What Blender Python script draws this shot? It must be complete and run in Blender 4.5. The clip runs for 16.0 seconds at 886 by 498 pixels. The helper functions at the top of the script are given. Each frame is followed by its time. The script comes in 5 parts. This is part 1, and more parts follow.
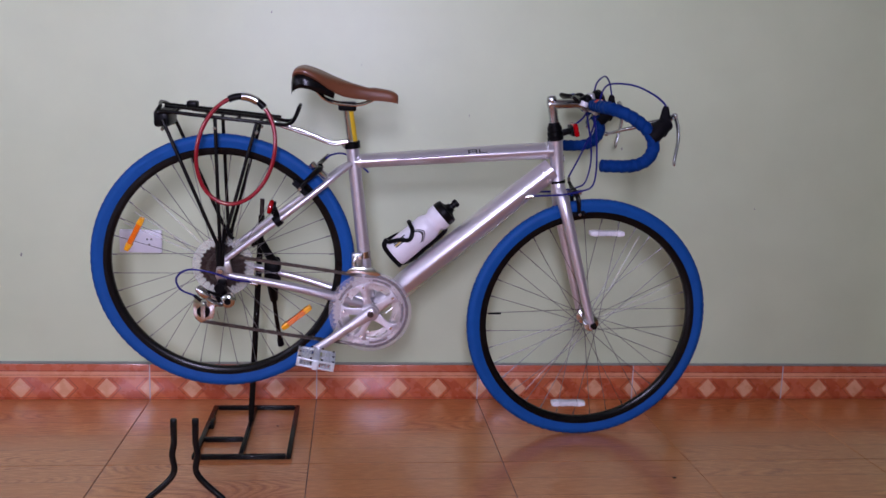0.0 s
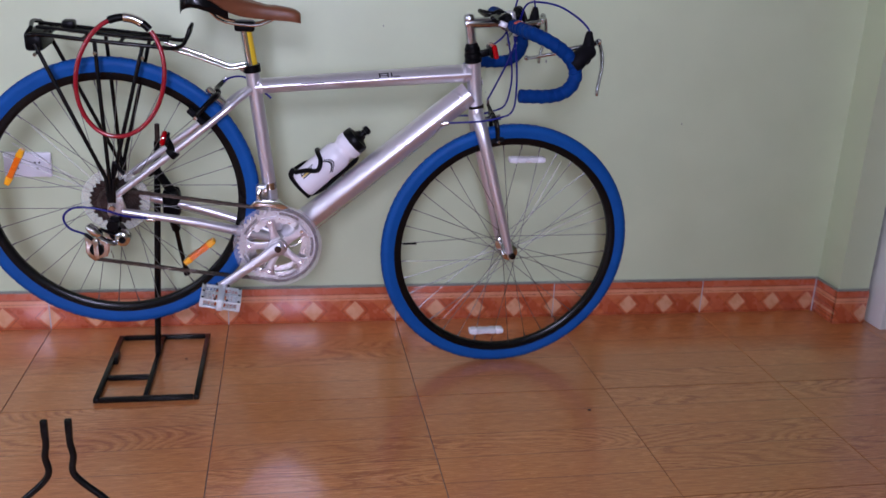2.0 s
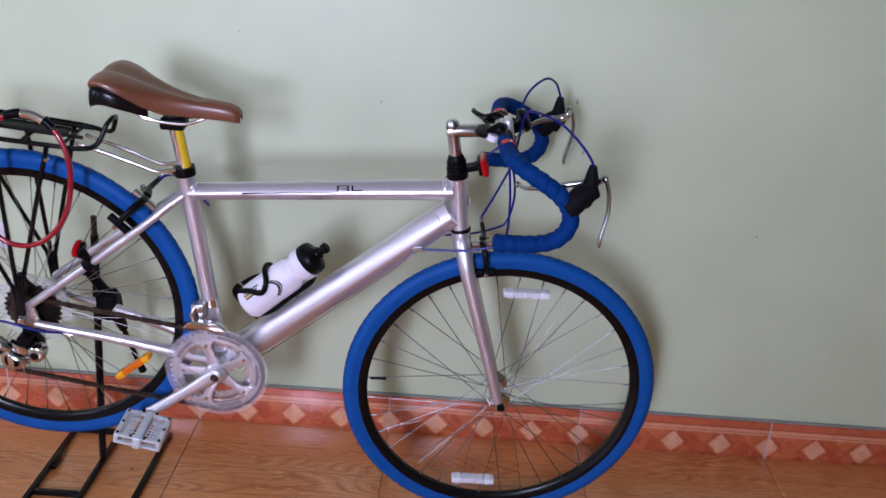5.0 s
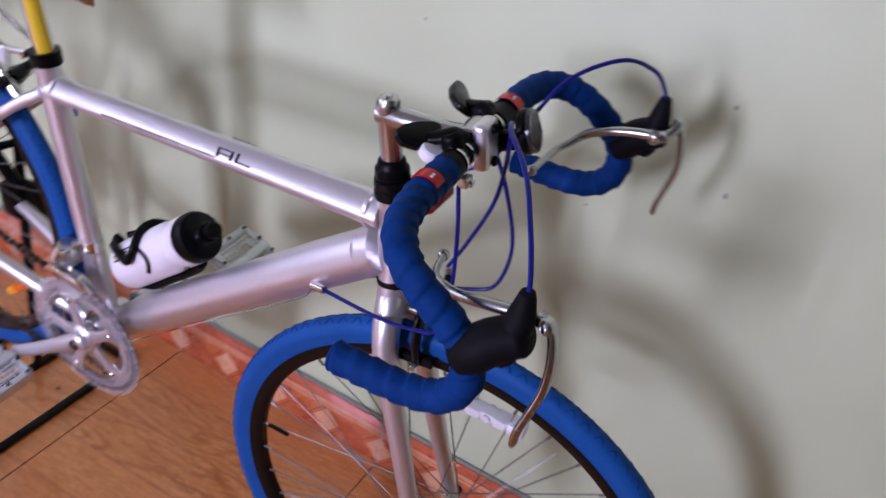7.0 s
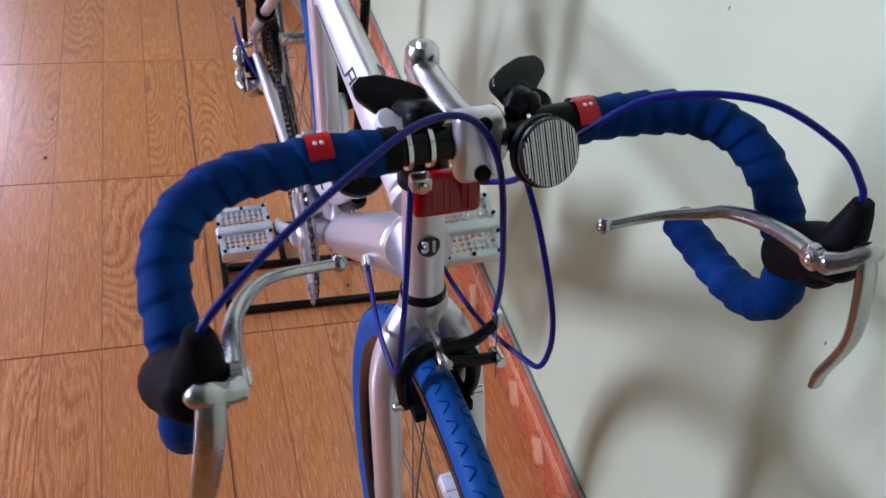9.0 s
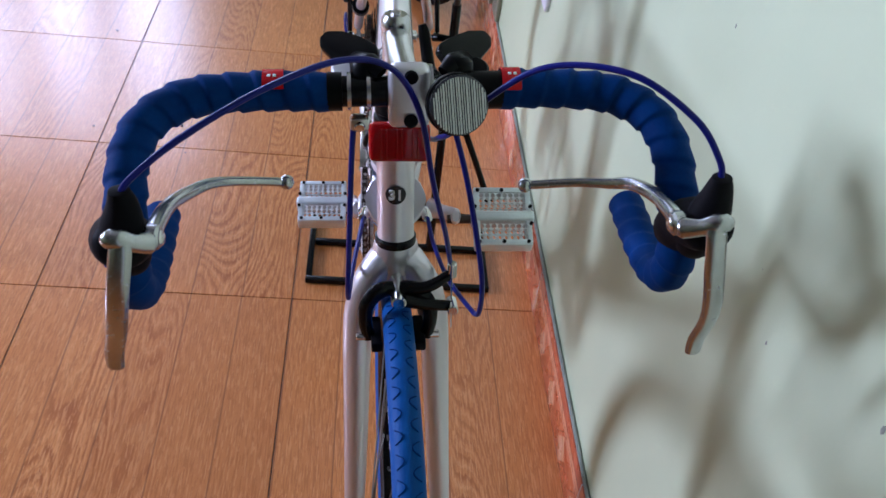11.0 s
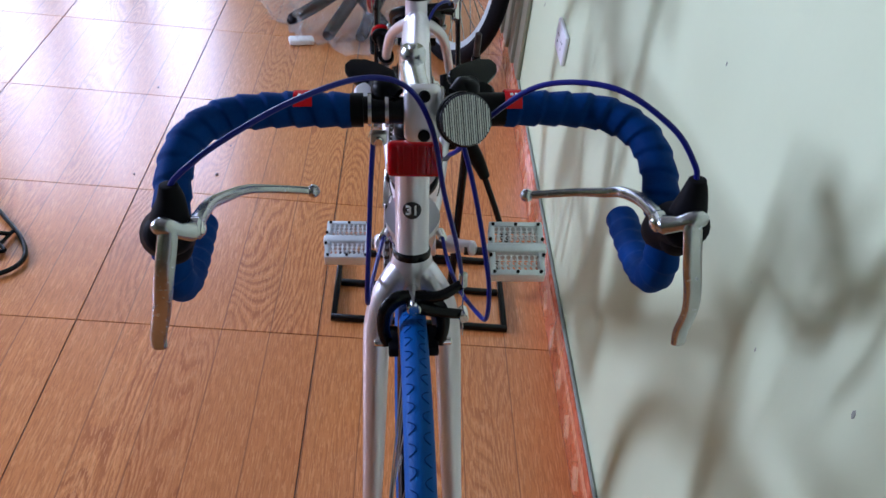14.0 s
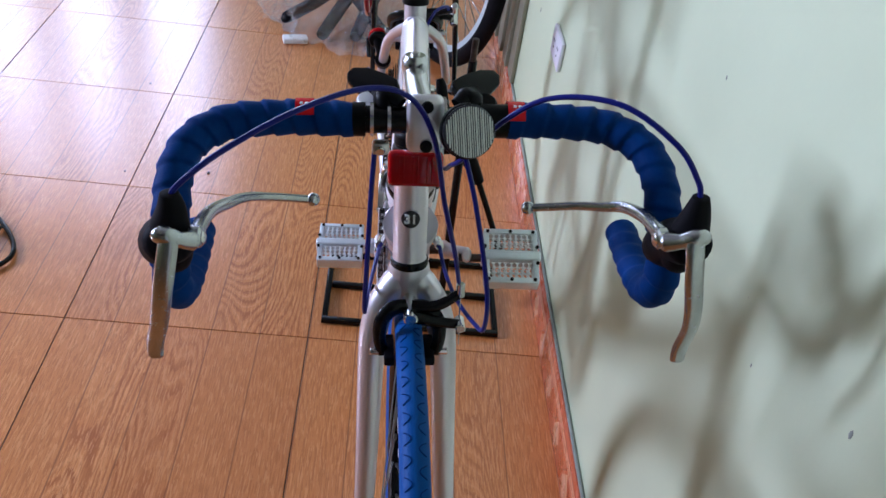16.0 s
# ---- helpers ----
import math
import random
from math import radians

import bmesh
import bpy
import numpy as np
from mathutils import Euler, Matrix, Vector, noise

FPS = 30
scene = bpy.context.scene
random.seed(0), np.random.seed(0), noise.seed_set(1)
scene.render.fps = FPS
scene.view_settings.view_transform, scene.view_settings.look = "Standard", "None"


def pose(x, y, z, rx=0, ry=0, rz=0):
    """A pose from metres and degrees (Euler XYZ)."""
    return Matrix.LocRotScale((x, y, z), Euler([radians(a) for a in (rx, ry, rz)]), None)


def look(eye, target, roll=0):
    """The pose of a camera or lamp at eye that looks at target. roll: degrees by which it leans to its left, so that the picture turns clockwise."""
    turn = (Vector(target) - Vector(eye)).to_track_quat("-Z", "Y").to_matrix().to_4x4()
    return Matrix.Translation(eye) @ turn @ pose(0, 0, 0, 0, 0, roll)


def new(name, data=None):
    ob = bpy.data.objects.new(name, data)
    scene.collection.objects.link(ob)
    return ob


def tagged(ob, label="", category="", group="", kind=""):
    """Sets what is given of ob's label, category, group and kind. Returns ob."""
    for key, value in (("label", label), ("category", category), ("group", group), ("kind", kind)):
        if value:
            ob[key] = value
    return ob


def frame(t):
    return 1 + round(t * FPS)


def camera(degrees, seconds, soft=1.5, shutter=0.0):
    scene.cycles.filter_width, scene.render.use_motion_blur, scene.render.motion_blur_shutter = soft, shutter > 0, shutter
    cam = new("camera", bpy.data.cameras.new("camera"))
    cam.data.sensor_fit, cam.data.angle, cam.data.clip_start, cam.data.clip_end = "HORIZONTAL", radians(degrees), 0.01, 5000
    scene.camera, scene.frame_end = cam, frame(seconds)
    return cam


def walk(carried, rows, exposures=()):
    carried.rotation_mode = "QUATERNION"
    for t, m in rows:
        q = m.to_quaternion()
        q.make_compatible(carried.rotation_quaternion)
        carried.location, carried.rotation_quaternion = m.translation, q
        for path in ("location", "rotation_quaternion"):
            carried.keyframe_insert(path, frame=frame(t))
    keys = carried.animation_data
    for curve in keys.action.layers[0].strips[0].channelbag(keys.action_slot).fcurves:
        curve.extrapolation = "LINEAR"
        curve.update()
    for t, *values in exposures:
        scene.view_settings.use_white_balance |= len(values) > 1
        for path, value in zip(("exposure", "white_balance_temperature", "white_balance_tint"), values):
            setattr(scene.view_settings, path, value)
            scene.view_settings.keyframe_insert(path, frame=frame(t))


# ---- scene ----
cam = camera(52.7, 16.0, shutter=0.5)
PATH = [
    (0, (0.595, -2.687, 0.912), (0.802, -0.724, 0.594), 1.9),
    (0.5, (0.559, -2.676, 0.893), (0.827, -0.722, 0.559), 1.1),
    (1, (0.573, -2.634, 0.896), (0.906, -0.693, 0.549), 1.1),
    (1.5, (0.634, -2.562, 0.905), (0.982, -0.629, 0.529), 1.9),
    (2, (0.673, -2.541, 1.072), (1.017, -0.671, 0.451), 2.6),
    (2.5, (0.711, -2.577, 1.352), (0.915, -0.751, 0.562), 0.9),
    (3, (0.773, -2.593, 1.423), (0.897, -0.764, 0.623), 0.3),
    (3.5, (0.819, -2.498, 1.408), (0.949, -0.669, 0.61), 1.0),
    (4, (0.926, -2.324, 1.409), (0.998, -0.492, 0.61), 1.3),
    (4.5, (1.043, -2.164, 1.398), (1.106, -0.331, 0.6), 2.3),
    (4.7, (1.074, -2.114, 1.364), (1.112, -0.258, 0.618), 3.2),
    (6.8, (1.424, -1.192, 1.321), (0.961, 0.452, 0.28), 11.2),
    (7, (1.508, -1.102, 1.329), (0.861, 0.428, 0.216), 11.7),
    (7.5, (1.541, -0.886, 1.285), (0.733, 0.452, 0.037), 12.8),
    (8, (1.585, -0.733, 1.27), (0.515, 0.346, -0.03), 12.0),
    (8.5, (1.653, -0.624, 1.274), (0.33, 0.136, -0.019), 11.6),
    (9, (1.669, -0.556, 1.261), (0.266, 0.004, -0.049), 9.5),
    (9.5, (1.648, -0.489, 1.238), (0.237, -0.044, -0.108), 9.4),
    (9.7, (1.656, -0.475, 1.243), (0.247, -0.063, -0.115), 9.8),
    (11.8, (1.902, -0.39, 1.306), (0.345, -0.254, 0.058), 7.0),
    (12, (1.909, -0.391, 1.304), (0.343, -0.254, 0.067), 6.9),
    (12.5, (1.911, -0.399, 1.307), (0.33, -0.257, 0.09), 6.8),
    (13, (1.912, -0.398, 1.313), (0.312, -0.252, 0.121), 7.0),
    (13.5, (1.911, -0.399, 1.31), (0.305, -0.25, 0.128), 7.1),
    (14, (1.915, -0.395, 1.302), (0.313, -0.248, 0.113), 7.3),
    (14.5, (1.912, -0.392, 1.302), (0.319, -0.228, 0.104), 7.6),
    (15, (1.915, -0.405, 1.306), (0.32, -0.236, 0.112), 8.1),
    (15.5, (1.918, -0.41, 1.304), (0.319, -0.238, 0.115), 8.7),
    (16, (1.905, -0.407, 1.307), (0.305, -0.231, 0.12), 9.0),
]
EXPOSURES = [(0, -0.02, 6300, 25), (2, 0.06, 6200, 18), (3.5, 0.18, 6000, 12), (4.7, 0.32, 6050, 16), (7, 0.46, 6250, 27), (8, 0.60, 6300, 24), (9, 0.74, 5950, 15), (12, 0.74, 5700, 8), (16, 0.74, 5700, 8)]
walk(cam, [(t, look(eye, target, roll)) for t, eye, target, roll in PATH], EXPOSURES)

# ---------- world, windows' light ----------
world = bpy.data.worlds.new("sky")
world.use_nodes = True
scene.world = world
sky = world.node_tree.nodes.new("ShaderNodeTexSky")
sky.sky_type, sky.sun_disc, sky.sun_elevation, sky.sun_rotation = "NISHITA", False, radians(50), radians(200)
world.node_tree.links.new(sky.outputs[0], world.node_tree.nodes["Background"].inputs[0])
world.node_tree.nodes["Background"].inputs[1].default_value = 0.1


def daylight(name, m, w, h, power):
    """Sky light that enters through a window's opening."""
    d = bpy.data.lights.new(name, "AREA")
    d.shape, d.size, d.size_y, d.energy, d.color = "RECTANGLE", w, h, power, (0.715, 0.735, 1.0)
    ob = new(name, d)
    ob.matrix_world = m
    return ob


X0, X1, Y0, H = -4.2, 5.6, -3.5, 3.4          # room: west, east, south walls; ceiling
WIN = {"south_a": (0.05, 0.78, 0.95, 2.05), "south_b": (-2.6, -1.7, 1.0, 2.05), "west": (-3.4, -1.62, 0.9, 3.1)}
daylight("daylight_south_a", pose(0.40, Y0 - 0.40, 1.50, 90, 0, 0), 0.5, 1.15, 140)
# Unseen second south window, added to brighten the room's left side.
daylight("daylight_south_b", pose(-2.15, Y0 - 0.16, 1.525, 90, 0, 0), 0.9, 1.05, 38)
daylight("daylight_west", pose(X0 - 0.16, -2.51, 2.0, 90, 0, -90), 1.78, 2.2, 72)


# ---------- materials ----------
def material(name, base, rough=0.5, metal=0.0, coat=0.0):
    m = bpy.data.materials.new(name)
    m.use_nodes = True
    b = m.node_tree.nodes["Principled BSDF"]
    b.inputs["Base Color"].default_value = (*base, 1)
    b.inputs["Roughness"].default_value = rough
    b.inputs["Metallic"].default_value = metal
    b.inputs["Coat Weight"].default_value = coat
    b.inputs["Coat Roughness"].default_value = 0.12
    return m


def dull(m, level):
    """Sets how strongly a dark coating mirrors its surroundings."""
    m.node_tree.nodes["Principled BSDF"].inputs["Specular IOR Level"].default_value = level
    return m


class Nodes:
    """Short hand for a material's node tree."""

    def __init__(self, m):
        self.t = m.node_tree
        self.b = self.t.nodes["Principled BSDF"]

    def put(self, kind, **inputs):
        n = self.t.nodes.new(kind)
        for k, v in inputs.items():
            self.feed(n, k, v)
        return n

    def feed(self, n, key, v):
        key = int(key[1:]) if key[0] == "i" and key[1:].isdigit() else key.replace("_", " ")
        if hasattr(v, "is_output"):
            self.t.links.new(v, n.inputs[key])
        else:
            n.inputs[key].default_value = v

    def math(self, op, a, b=0.0, c=0.0):
        n = self.put("ShaderNodeMath", i0=a, i1=b, i2=c)
        n.operation = op
        return n.outputs[0]

    def times(self, v, by):
        n = self.put("ShaderNodeVectorMath", i0=v, i1=by)
        n.operation = "MULTIPLY"
        return n.outputs[0]

    def mix(self, f, a, b, how="MIX"):
        n = self.t.nodes.new("ShaderNodeMix")
        n.data_type, n.blend_type = "RGBA", how
        self.feed(n, "i0", f), self.feed(n, "i6", a), self.feed(n, "i7", b)
        return n.outputs[2]

    def ramp(self, f, *stops):
        n = self.put("ShaderNodeValToRGB", Fac=f)
        e = n.color_ramp.elements
        while len(e) < len(stops):
            e.new(0.5)
        for el, (p, c) in zip(e, stops):
            el.position, el.color = p, (*c, 1) if len(c) == 3 else c
        return n.outputs[0]

    def noise(self, scale, detail=4.0, vector=None, rough=0.55):
        n = self.put("ShaderNodeTexNoise", Scale=scale, Detail=detail, Roughness=rough)
        if vector:
            self.feed(n, "Vector", vector)
        return n.outputs[0]

    def coords(self, what="Object"):
        return self.put("ShaderNodeTexCoord").outputs[what]

    def bump(self, height, strength=0.2, distance=0.002):
        n = self.put("ShaderNodeBump", Height=height, Strength=strength, Distance=distance)
        self.feed(self.b, "Normal", n.outputs[0])


def worn(m, base, dark, scale, rough, spread, bump=0.0, bscale=400.0, amount=0.5):
    """Two scales of variation on a plain coating: blotches, fine grain and a little relief."""
    n = Nodes(m)
    co = n.coords()
    big = n.noise(scale, 3, co)
    fine = n.noise(scale * 9, 4, co)
    f = n.math("MULTIPLY", n.math("ADD", n.math("MULTIPLY", big, 0.65), n.math("MULTIPLY", fine, 0.35)), 1.0)
    n.feed(n.b, "Base_Color", n.ramp(f, (0.5 - amount / 2, (*dark, 1)), (0.5 + amount / 2, (*base, 1))))
    n.feed(n.b, "Roughness", n.math("MULTIPLY_ADD", fine, spread * 2, rough - spread))
    if bump:
        n.bump(n.noise(bscale, 3, co), bump, 0.001)
    return m


SILVER = worn(material("silver_paint", (0.72, 0.69, 0.73), 0.3, 0.82, 0.25), (0.755, 0.725, 0.765), (0.70, 0.672, 0.71), 3, 0.36, 0.03, 0.02, 900)
POLISHED = worn(material("polished_stem_alloy", (0.7, 0.7, 0.71), 0.18, 1.0), (0.60, 0.60, 0.61), (0.46, 0.46, 0.47), 22, 0.24, 0.06, 0.05, 500)
ALLOY = worn(material("brushed_alloy", (0.7, 0.7, 0.7), 0.32, 1.0), (0.72, 0.71, 0.7), (0.5, 0.49, 0.48), 25, 0.3, 0.1, 0.05, 700)
CHROME = worn(material("polished_metal", (0.8, 0.8, 0.8), 0.14, 1.0), (0.82, 0.81, 0.8), (0.6, 0.59, 0.58), 40, 0.15, 0.06)
LEVER = worn(material("scuffed_lever_alloy", (0.5, 0.5, 0.5), 0.26, 1.0), (0.56, 0.57, 0.57), (0.40, 0.41, 0.41), 30, 0.25, 0.07, 0.03, 500)
PEDALMETAL = worn(material("pale_pedal_alloy", (0.7, 0.76, 0.78), 0.38, 0.45), (0.80, 0.87, 0.89), (0.62, 0.68, 0.70), 45, 0.34, 0.1, 0.08, 600)
BLACK = dull(worn(material("black_plastic", (0.012, 0.012, 0.013), 0.4), (0.0035, 0.0035, 0.004), (0.0015, 0.0015, 0.0018), 60, 0.36, 0.08, 0.1, 900), 0.3)
BLACKPAINT = worn(material("black_enamel", (0.01, 0.01, 0.011), 0.22), (0.006, 0.0055, 0.0055), (0.003, 0.003, 0.003), 30, 0.24, 0.08)
RUBBERBLACK = dull(worn(material("black_rubber", (0.015, 0.014, 0.016), 0.6), (0.008, 0.007, 0.009), (0.004, 0.004, 0.005), 50, 0.6, 0.08, 0.15, 700), 0.3)
STEELDARK = worn(material("oily_steel", (0.1, 0.09, 0.08), 0.4, 1.0), (0.10, 0.075, 0.065), (0.03, 0.022, 0.02), 60, 0.42, 0.1)
BLUERUBBER = worn(material("blue_rubber", (0.005, 0.08, 0.3), 0.55), (0.006, 0.085, 0.325), (0.004, 0.062, 0.25), 30, 0.55, 0.07, 0.2, 600)
BLUETAPE = dull(worn(material("blue_bar_tape", (0.01, 0.1, 0.36), 0.62), (0.003, 0.040, 0.185), (0.0012, 0.022, 0.115), 40, 0.6, 0.08, 0.35, 1500), 0.15)
BLUECABLE = dull(material("blue_cable_housing", (0.006, 0.009, 0.15), 0.35), 0.2)
REDBAND = dull(material("red_finishing_tape", (0.50, 0.004, 0.010), 0.25), 0.3)
REDCABLE = material("red_vinyl", (0.26, 0.006, 0.014), 0.2, 0, 0.4)
REDLENS = dull(material("red_reflector_lens", (0.36, 0.0006, 0.003), 0.06), 0.5)
ORANGE = material("orange_reflector_lens", (0.85, 0.16, 0.004), 0.12, 0, 0.5)
# Yellower than the orange lens: the ends' glints are put into the colour.
AMBER = material("amber_reflector_glint", (1.0, 0.44, 0.01), 0.15, 0, 0.5)
WHITELENS = material("clear_reflector_lens", (0.44, 0.44, 0.46), 0.18, 0.9)
LENSBED = material("reflector_lens_bed", (0.05, 0.05, 0.055), 0.25, 0.6)
WHITESPOKE = worn(material("white_reflector_plastic", (0.85, 0.85, 0.88), 0.25), (0.9, 0.89, 0.92), (0.7, 0.7, 0.73), 90, 0.25, 0.1)
GREYLENS = worn(material("clear_spoke_reflector", (0.55, 0.55, 0.57), 0.2), (0.78, 0.77, 0.80), (0.60, 0.60, 0.62), 120, 0.2, 0.1)
SPOKE = material("spoke_steel", (0.20, 0.195, 0.19), 0.42, 1.0)
CHAIN = worn(material("chain_steel", (0.1, 0.09, 0.08), 0.4, 1.0), (0.16, 0.14, 0.12), (0.05, 0.04, 0.035), 90, 0.38, 0.1)
BROWN = worn(material("brown_leather", (0.16, 0.055, 0.022), 0.42, 0, 0.15), (0.19, 0.066, 0.027), (0.125, 0.04, 0.016), 14, 0.42, 0.08, 0.3, 450)
BOTTLE = worn(material("white_bottle_plastic", (0.78, 0.76, 0.8), 0.32), (0.82, 0.79, 0.84), (0.74, 0.71, 0.76), 12, 0.32, 0.06)
YELLOW = material("yellow_ruler_sticker", (0.75, 0.5, 0.02), 0.45)
WHITEPLASTIC = worn(material("white_wall_plastic", (0.8, 0.8, 0.82), 0.3), (0.82, 0.81, 0.85), (0.76, 0.75, 0.8), 20, 0.3, 0.05)
WHITEPAINT = worn(material("white_gloss_paint", (0.78, 0.78, 0.76), 0.3), (0.8, 0.8, 0.79), (0.72, 0.72, 0.7), 3, 0.32, 0.06)
OLIVE = worn(material("olive_gloss_paint", (0.24, 0.24, 0.17), 0.3), (0.28, 0.28, 0.2), (0.2, 0.2, 0.14), 5, 0.32, 0.06)
GROUT = worn(material("grey_grout", (0.16, 0.13, 0.13), 0.8), (0.20, 0.155, 0.155), (0.12, 0.09, 0.09), 8, 0.8, 0.08)
WHITEGROUT = material("pale_grout", (0.55, 0.48, 0.5), 0.7)
# Ceiling stays out of view; its dark grey only lowers the ambient light.
CEILING = worn(material("low_bounce_ceiling_grey", (0.31, 0.31, 0.29), 0.7), (0.32, 0.32, 0.30), (0.26, 0.26, 0.24), 2, 0.7, 0.08)
CEMENT = worn(material("grey_cement", (0.26, 0.27, 0.23), 0.8), (0.31, 0.32, 0.27), (0.2, 0.21, 0.17), 14, 0.8, 0.08, 0.3, 300)
INK = material("black_print", (0.012, 0.01, 0.012), 0.35)
WHITEINK = material("white_print", (0.75, 0.75, 0.75), 0.4)
DARKWOOD = worn(material("dark_door_wood", (0.05, 0.03, 0.02), 0.35), (0.06, 0.035, 0.022), (0.03, 0.018, 0.012), 5, 0.35, 0.08)
FOAM = material("white_foam", (0.8, 0.8, 0.8), 0.7)


def clear_plastic(name, tint, alpha, rough=0.08):
    m = material(name, tint, rough)
    m.node_tree.nodes["Principled BSDF"].inputs["Alpha"].default_value = alpha
    return m


for m_, level in ((BLACK, 0.1), (RUBBERBLACK, 0.07), (BLUETAPE, 0.06), (BLUERUBBER, 0.16), (BLACKPAINT, 0.2)):
    dull(m_, level)
CLEAR = clear_plastic("clear_plastic_guard", (0.75, 0.7, 0.74), 0.16, 0.15)
FILM = clear_plastic("clear_wrapping_film", (0.86, 0.84, 0.86), 0.13, 0.05)
DISC = clear_plastic("milky_spoke_guard", (0.72, 0.72, 0.66), 0.3, 0.2)
GLASS = clear_plastic("window_glass", (0.9, 0.95, 0.95), 0.06, 0.02)


def wall_paint():
    m = material("pale_green_wall_paint", (0.6, 0.64, 0.5), 0.42)
    n = Nodes(m)
    co = n.coords()
    big, mid = n.noise(0.9, 3, co), n.noise(7, 5, co)
    f = n.math("ADD", n.math("MULTIPLY", big, 0.6), n.math("MULTIPLY", mid, 0.4))
    col = n.ramp(f, (0.3, (0.545, 0.612, 0.405)), (0.7, (0.615, 0.685, 0.458)))
    spots = n.noise(34, 2, co)
    speck = n.math("GREATER_THAN", spots, 0.80)
    n.feed(n.b, "Base_Color", n.mix(n.math("MULTIPLY", speck, 0.6), col, (0.25, 0.24, 0.2, 1)))
    n.feed(n.b, "Roughness", n.math("MULTIPLY_ADD", mid, 0.16, 0.34))
    n.bump(n.math("ADD", n.noise(5, 4, co), n.math("MULTIPLY", n.noise(160, 3, co), 0.08)), 0.25, 0.006)
    return m


def tile_wood():
    """Glazed tile printed with five boards of orange oak, running along x."""
    m = material("wood_look_tile_glaze", (0.4, 0.14, 0.045), 0.16, 0, 0.85)
    m.node_tree.nodes["Principled BSDF"].inputs["Coat Roughness"].default_value = 0.3
    n = Nodes(m)
    co = n.coords()
    rnd = n.put("ShaderNodeObjectInfo").outputs["Random"]
    sep = n.put("ShaderNodeSeparateXYZ", Vector=co)
    x, y = sep.outputs[0], sep.outputs[1]
    row = n.math("FLOOR", n.math("MULTIPLY", n.math("ADD", y, 0.25), 10.0))
    seed = n.math("MULTIPLY_ADD", rnd, 37.0, n.math("MULTIPLY", row, 5.37))
    shift = n.put("ShaderNodeCombineXYZ", X=n.math("MULTIPLY", seed, 3.1), Y=n.math("MULTIPLY", seed, 1.7), Z=seed)
    at = n.put("ShaderNodeVectorMath", i0=co, i1=shift.outputs[0]).outputs[0]
    stretch = n.put("ShaderNodeVectorMath", i0=at, i1=(1.7, 9.0, 1.0))
    stretch.operation = "MULTIPLY"
    warp = n.noise(0.8, 1.2, stretch.outputs[0])
    rough_edge = n.noise(1.0, 4, n.times(at, (45.0, 260.0, 1.0)))
    rings = n.math("FRACT", n.math("ADD", n.math("MULTIPLY", warp, 30.0), n.math("MULTIPLY", rough_edge, 0.7)))
    streak_at = n.put("ShaderNodeVectorMath", i0=at, i1=(26.0, 420.0, 1.0))
    streak_at.operation = "MULTIPLY"
    streak = n.noise(1.0, 4, streak_at.outputs[0])
    figured = n.math("GREATER_THAN", n.math("FRACT", n.math("MULTIPLY", seed, 0.618)), 0.58)
    fade = n.noise(1.0, 2, n.times(at, (5.0, 22.0, 1.0)))
    depth = n.math("MULTIPLY", n.math("MULTIPLY_ADD", figured, 0.76, 0.06), n.math("MULTIPLY_ADD", fade, 1.9, -0.25))
    line = n.math("MULTIPLY", n.ramp(rings, (0.0, (0.0, 0.0, 0.0)), (0.10, (1.0, 1.0, 1.0)), (0.26, (0.85, 0.85, 0.85)), (0.42, (0.0, 0.0, 0.0))), depth)
    line.node.use_clamp = True
    pale = n.math("MULTIPLY", n.ramp(rings, (0.50, (0.0, 0.0, 0.0)), (0.62, (1.0, 1.0, 1.0)), (0.78, (0.0, 0.0, 0.0))), n.math("MULTIPLY", depth, 0.85))
    pale.node.use_clamp = True
    fleck = n.math("GREATER_THAN", streak, 0.53)
    base = n.mix(line, (0.66, 0.245, 0.070, 1), (0.36, 0.085, 0.018, 1))
    base = n.mix(pale, base, (0.86, 0.42, 0.18, 1))
    base = n.mix(n.math("MULTIPLY", fleck, 0.36), base, (0.33, 0.085, 0.018, 1))
    base = n.mix(n.math("MULTIPLY", n.math("GREATER_THAN", n.noise(1.0, 3, n.times(at, (28.0, 300.0, 3.0))), 0.58), 0.6), base, (0.82, 0.38, 0.15, 1))
    tone = n.noise(1.0, 0, n.put("ShaderNodeCombineXYZ", X=seed, Y=n.math("MULTIPLY", seed, 0.37)).outputs[0])
    base = n.mix(n.math("MULTIPLY_ADD", tone, 0.7, -0.22), base, (0.42, 0.125, 0.029, 1))
    edge = n.math("FRACT", n.math("MULTIPLY", n.math("ADD", y, 0.25), 10.0))
    joint = n.math("LESS_THAN", n.math("MINIMUM", edge, n.math("SUBTRACT", 1.0, edge)), 0.012)
    base = n.mix(n.math("MULTIPLY", joint, 0.65), base, (0.20, 0.06, 0.022, 1))
    n.feed(n.b, "Base_Color", base)
    n.feed(n.b, "Roughness", n.math("MULTIPLY_ADD", n.noise(3.0, 4, co), 0.14, 0.13))
    relief = n.math("SUBTRACT", n.math("ADD", n.math("MULTIPLY", streak, 0.25), n.math("MULTIPLY", n.noise(4.0, 3, co), 0.6)), n.math("MULTIPLY", joint, 0.6))
    n.bump(relief, 0.16, 0.002)
    return m


